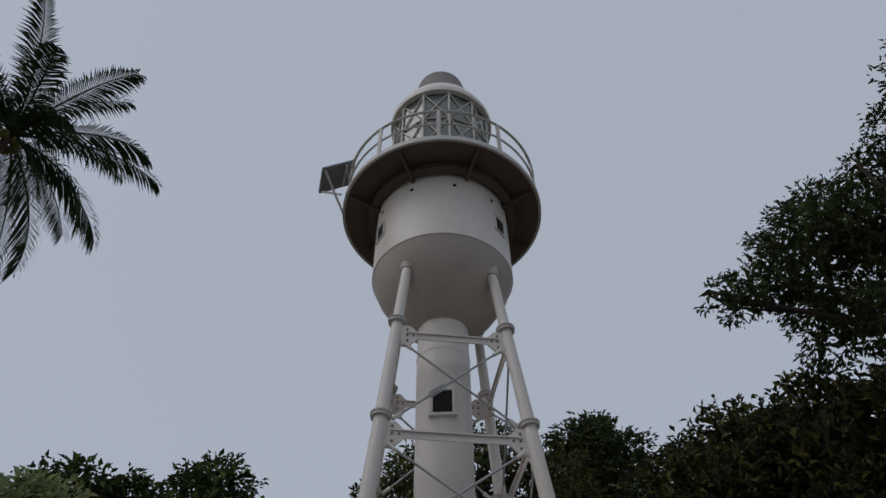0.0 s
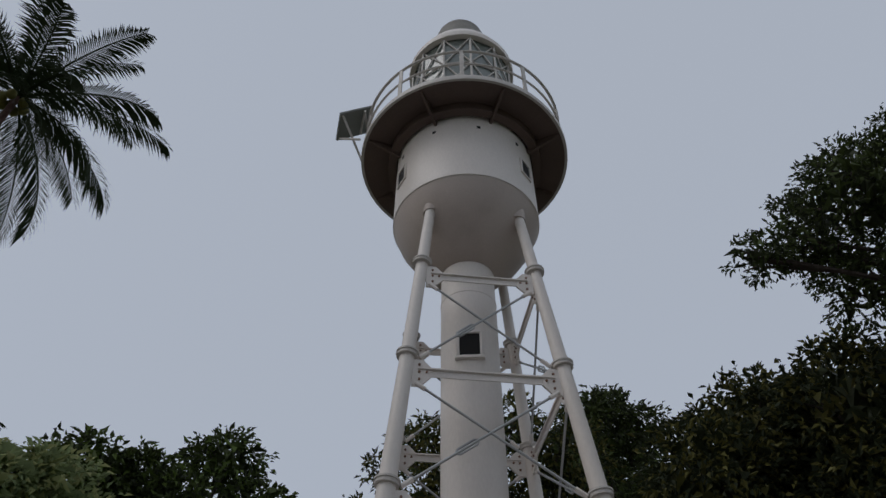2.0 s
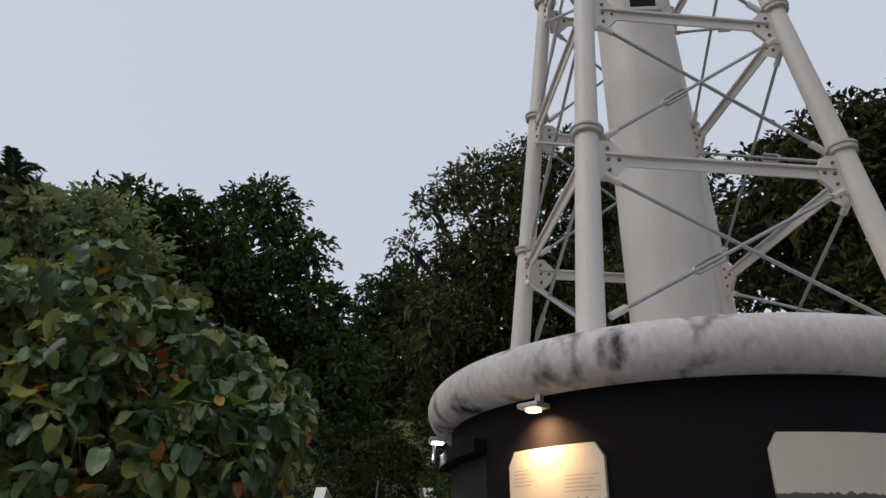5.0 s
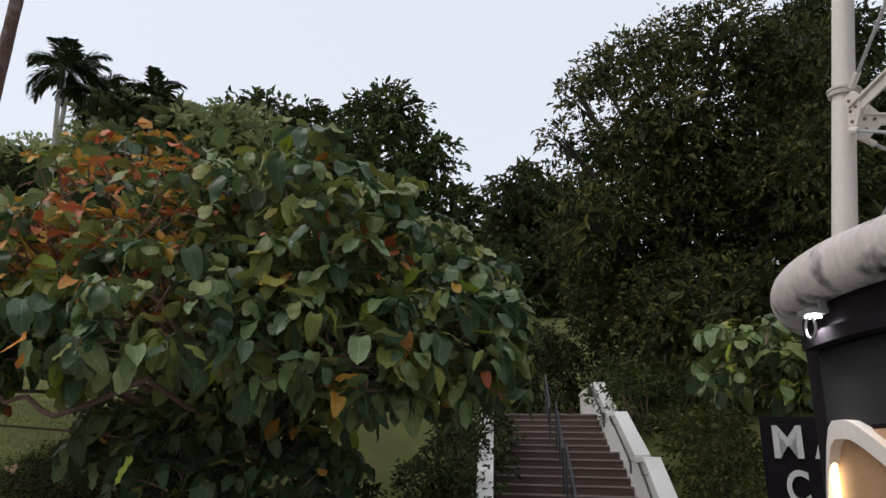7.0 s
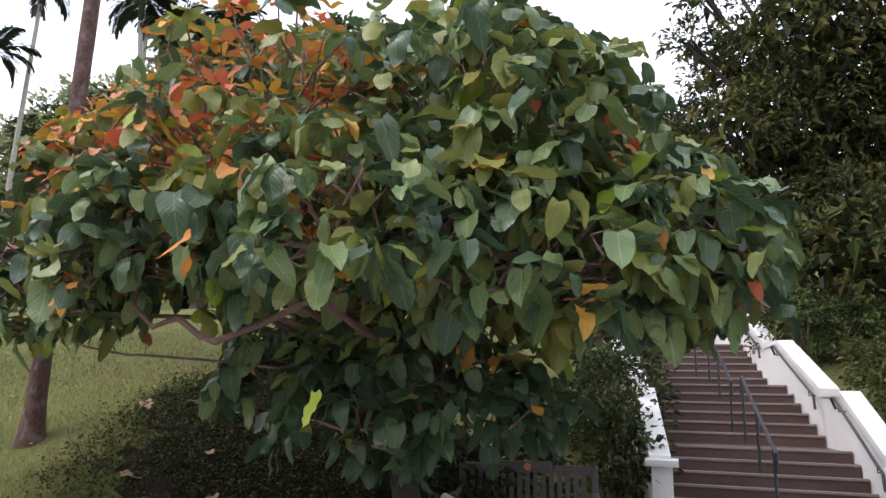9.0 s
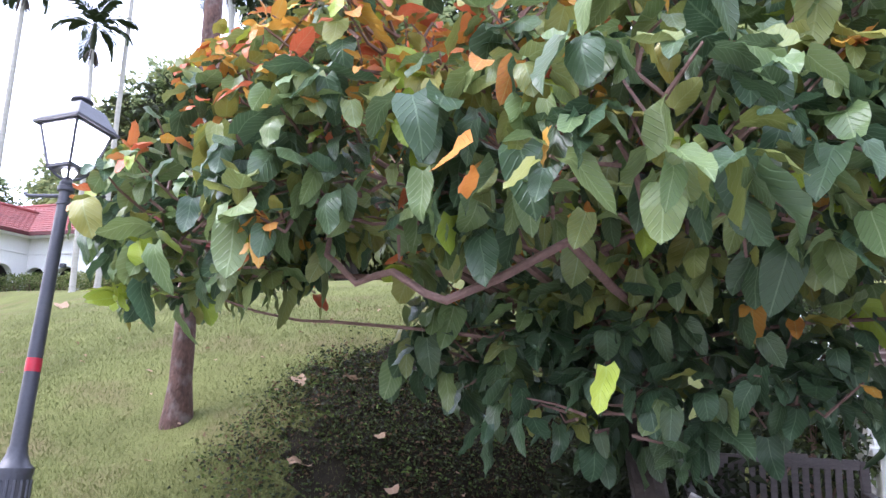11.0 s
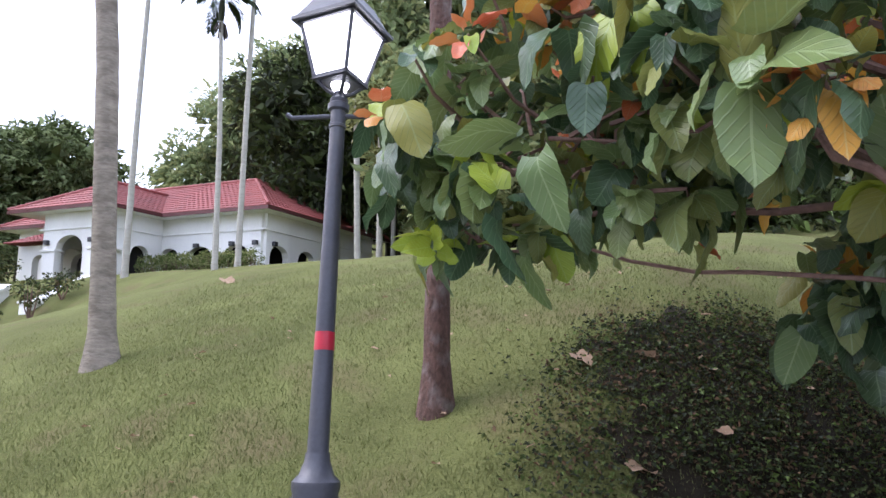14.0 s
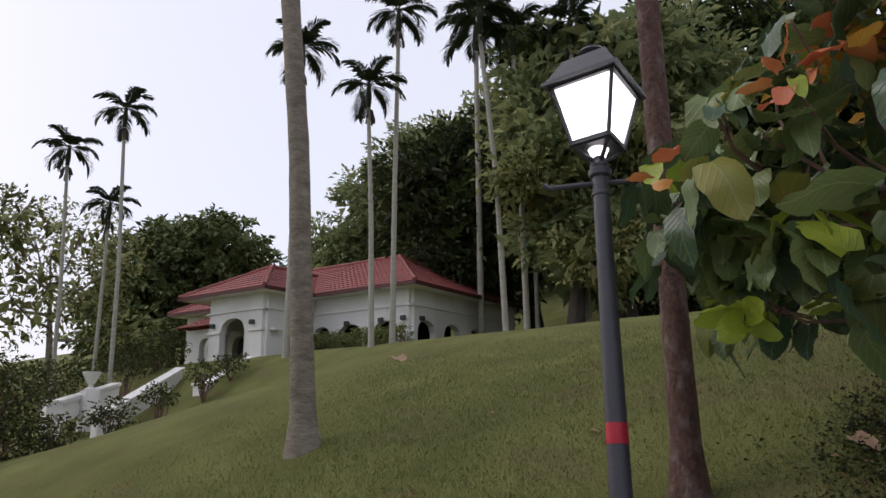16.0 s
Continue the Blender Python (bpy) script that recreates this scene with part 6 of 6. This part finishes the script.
        part("wall_lamp", bm, BLACK_METAL, h, "small black box wall lamp")
    return h


build_house()


def build_house_steps():
    """White parapets of the steps that fall away from the porch, with an urn on a pier."""
    e = EYE_END
    runs = [((57.2, 25.6, 4.3), (60.6, 23.6, 2.1)), ((62.3, 26.5, 3.4), (67.3, 22.0, 0.1)), ((66.6, 25.5, 2.2), (70.6, 23.0, 0.8))]
    for k, (a, b) in enumerate(runs):
        p, q = Vector(polar(e, a[0], a[1], a[2])), Vector(polar(e, b[0], b[1], b[2]))
        t = thing("step_parapet", (q.x, q.y, terrain(q.x, q.y)), "white rendered sloping parapet of the house steps", "parapet", group="house step parapets", kind="structure")
        o = t.matrix_basis.translation
        d = Vector((q.x - p.x, q.y - p.y, 0)).normalized()
        s = Vector((-d.y, d.x, 0))
        for name, lo, hi, w in (("panel", -0.6, -0.03, 0.11), ("coping", -0.05, 0.06, 0.17)):
            bm = bmesh.new()
            vs = [bm.verts.new(v + s * w * sg + Vector((0, 0, z)) - o) for v in (p, q) for sg, z in ((-1, lo), (1, lo), (1, hi), (-1, hi))]
            for f in ((0, 1, 2, 3), (7, 6, 5, 4), (0, 4, 5, 1), (1, 5, 6, 2), (2, 6, 7, 3), (3, 7, 4, 0)):
                bm.faces.new([vs[i] for i in f])
            bmesh.ops.recalc_face_normals(bm, faces=bm.faces)
            part(name, bm, WHITE_WALL, t, smooth=False)
        bm = bmesh.new()
        box(bm, 0.42, 0.42, 1.3, Matrix.Translation(q + Vector((0, 0, -0.62)) - o), 0.015)
        box(bm, 0.52, 0.52, 0.08, Matrix.Translation(q + Vector((0, 0, 0.06)) - o), 0.015)
        part("pier", bm, WHITE_WALL, t)
    x, y, z = polar(e, 68.3, 23.8, 1.75)
    bm = bmesh.new()
    box(bm, 0.42, 0.42, 1.2, Matrix.Translation((0, 0, -0.6)), 0.015)
    lathe(bm, [(0.0, 0.0), (0.17, 0.0), (0.17, 0.05), (0.07, 0.09), (0.06, 0.16), (0.13, 0.24), (0.22, 0.42), (0.26, 0.50), (0.27, 0.55), (0.22, 0.55), (0.2, 0.48), (0.0, 0.44)], 24)
    whole("garden_urn", bm, WHITE_WALL, "white classical urn on a square pier", "urn", (x, y, z))
    for b, d, el, r in ((60.5, 22.5, 3.2, 0.5), (58.6, 23.2, 4.0, 0.45), (63.6, 22, 1.5, 0.45), (66.8, 20.5, 0.1, 0.6), (70.5, 19.5, -1.2, 0.7), (73.5, 18, -1.6, 0.9), (74.5, 17, 0.6, 1.0), (73, 21, 2.2, 1.0), (66, 27, 4.0, 0.9), (64, 30, 4.8, 1.1), (70, 25, 2.6, 1.0), (76, 20, 2.5, 1.2)):
        x, y, z = polar(e, b, d, el)
        g = terrain(x, y)
        shrub((x, y, g), [(x, y, z, r, r, r * 0.6), (x + r * 0.6, y - r * 0.3, z - r * 0.3, r * 0.7, r * 0.7, r * 0.5)], "loose garden shrub beside the house steps", [FOL_MID, FOL_OLIVE, FOL_DARK], 120, 0.11, 0.25, weights=[0.4, 0.3, 0.3])
    c, s = math.cos(radians(187)), math.sin(radians(187))
    for x in np.arange(0.3, 5.7, 0.42):
        wx, wy = HOUSE[0] + x * c - 0.35 * s, HOUSE[1] + x * s + 0.35 * c
        g = terrain(wx, wy)
        shrub((wx, wy, g), [(wx, wy, g + 0.36, 0.36, 0.36, 0.34)], "clipped green hedge plant before the veranda", [FOL_FRESH, FOREST_LIGHT], 420, 0.08, 0.2, "hedge_plant")


build_house_steps()


# ---- fallen leaves and grass ----
def build_litter():
    spots = [(-9.95, 10.83, 0.19), (-10.65, 11.85, 0.2), (-10.1, 12.05, 0.2), (-9.75, 12.2, 0.17), (-17.9, 14.8, 0.34), (-10.2, 11.5, 0.12), (-9.3, 11.3, 0.16), (-8.9, 11.7, 0.15), (-9.1, 10.5, 0.16), (-9.6, 11.6, 0.13)]
    for _ in range(70):
        spots.append((rng.uniform(-14.5, -8.8), rng.uniform(9.6, 15.0), rng.uniform(0.03, 0.08)))
    meshes = [leaf_object_mesh(k, LEAF_BROWN) for k in (0, 2, 3)]
    for k, (x, y, s) in enumerate(spots):
        ob = new("fallen_leaf", meshes[k % 3])
        slope = math.degrees(math.atan(terrain(x, y + 0.3) - terrain(x, y - 0.3)) / 0.6)
        ob.matrix_basis = pose(x, y, terrain(x, y) + 0.045, min(slope * 0.6, 30), 0, rng.uniform(0, 360)) @ Matrix.Scale(s, 4)
        tagged(ob, "dry curled tan leaf lying on the grass", "leaf", "fallen leaves")


build_litter()


def build_grass():
    n = 240000
    x, y = rng.uniform(-18.5, -8.2, n), 8.6 + 8.5 * rng.random(n) ** 1.5
    shade = np.exp(-(((x + 7.9) / 2.3) ** 2 + ((y - 11.0) / 1.5) ** 2))
    keep = (rng.random(n) > shade * 0.9) & (rng.random(n) < np.clip((x + 18.5) / 5.0, 0, 1) ** 0.7) & (rng.random(n) < np.clip((17.1 - y) / 4.0, 0, 1))
    x, y = x[keep], y[keep]
    n = len(x)
    z = np.array([terrain(a, b) for a, b in zip(x, y)]) - 0.004
    a = rng.uniform(0, math.tau, n)
    hgt, w = rng.uniform(0.015, 0.05, n), rng.uniform(0.002, 0.005, n)
    pos = np.stack([x, y, z], 1)
    s = np.stack([np.cos(a), np.sin(a), np.zeros(n)], 1) * w[:, None]
    tip = pos + np.stack([rng.normal(size=n) * 0.014, rng.normal(size=n) * 0.014, hgt], 1)
    verts = np.stack([pos - s, pos + s, tip], 1).reshape(-1, 3)
    me = bpy.data.meshes.new("grass")
    me.from_pydata(verts.tolist(), [], (np.arange(n)[:, None] * 3 + [0, 1, 2]).tolist())
    me.materials.append(GRASS)
    tagged(new("grass", me), "short mown grass blades on the slope", "grass", kind="stuff")


build_grass()
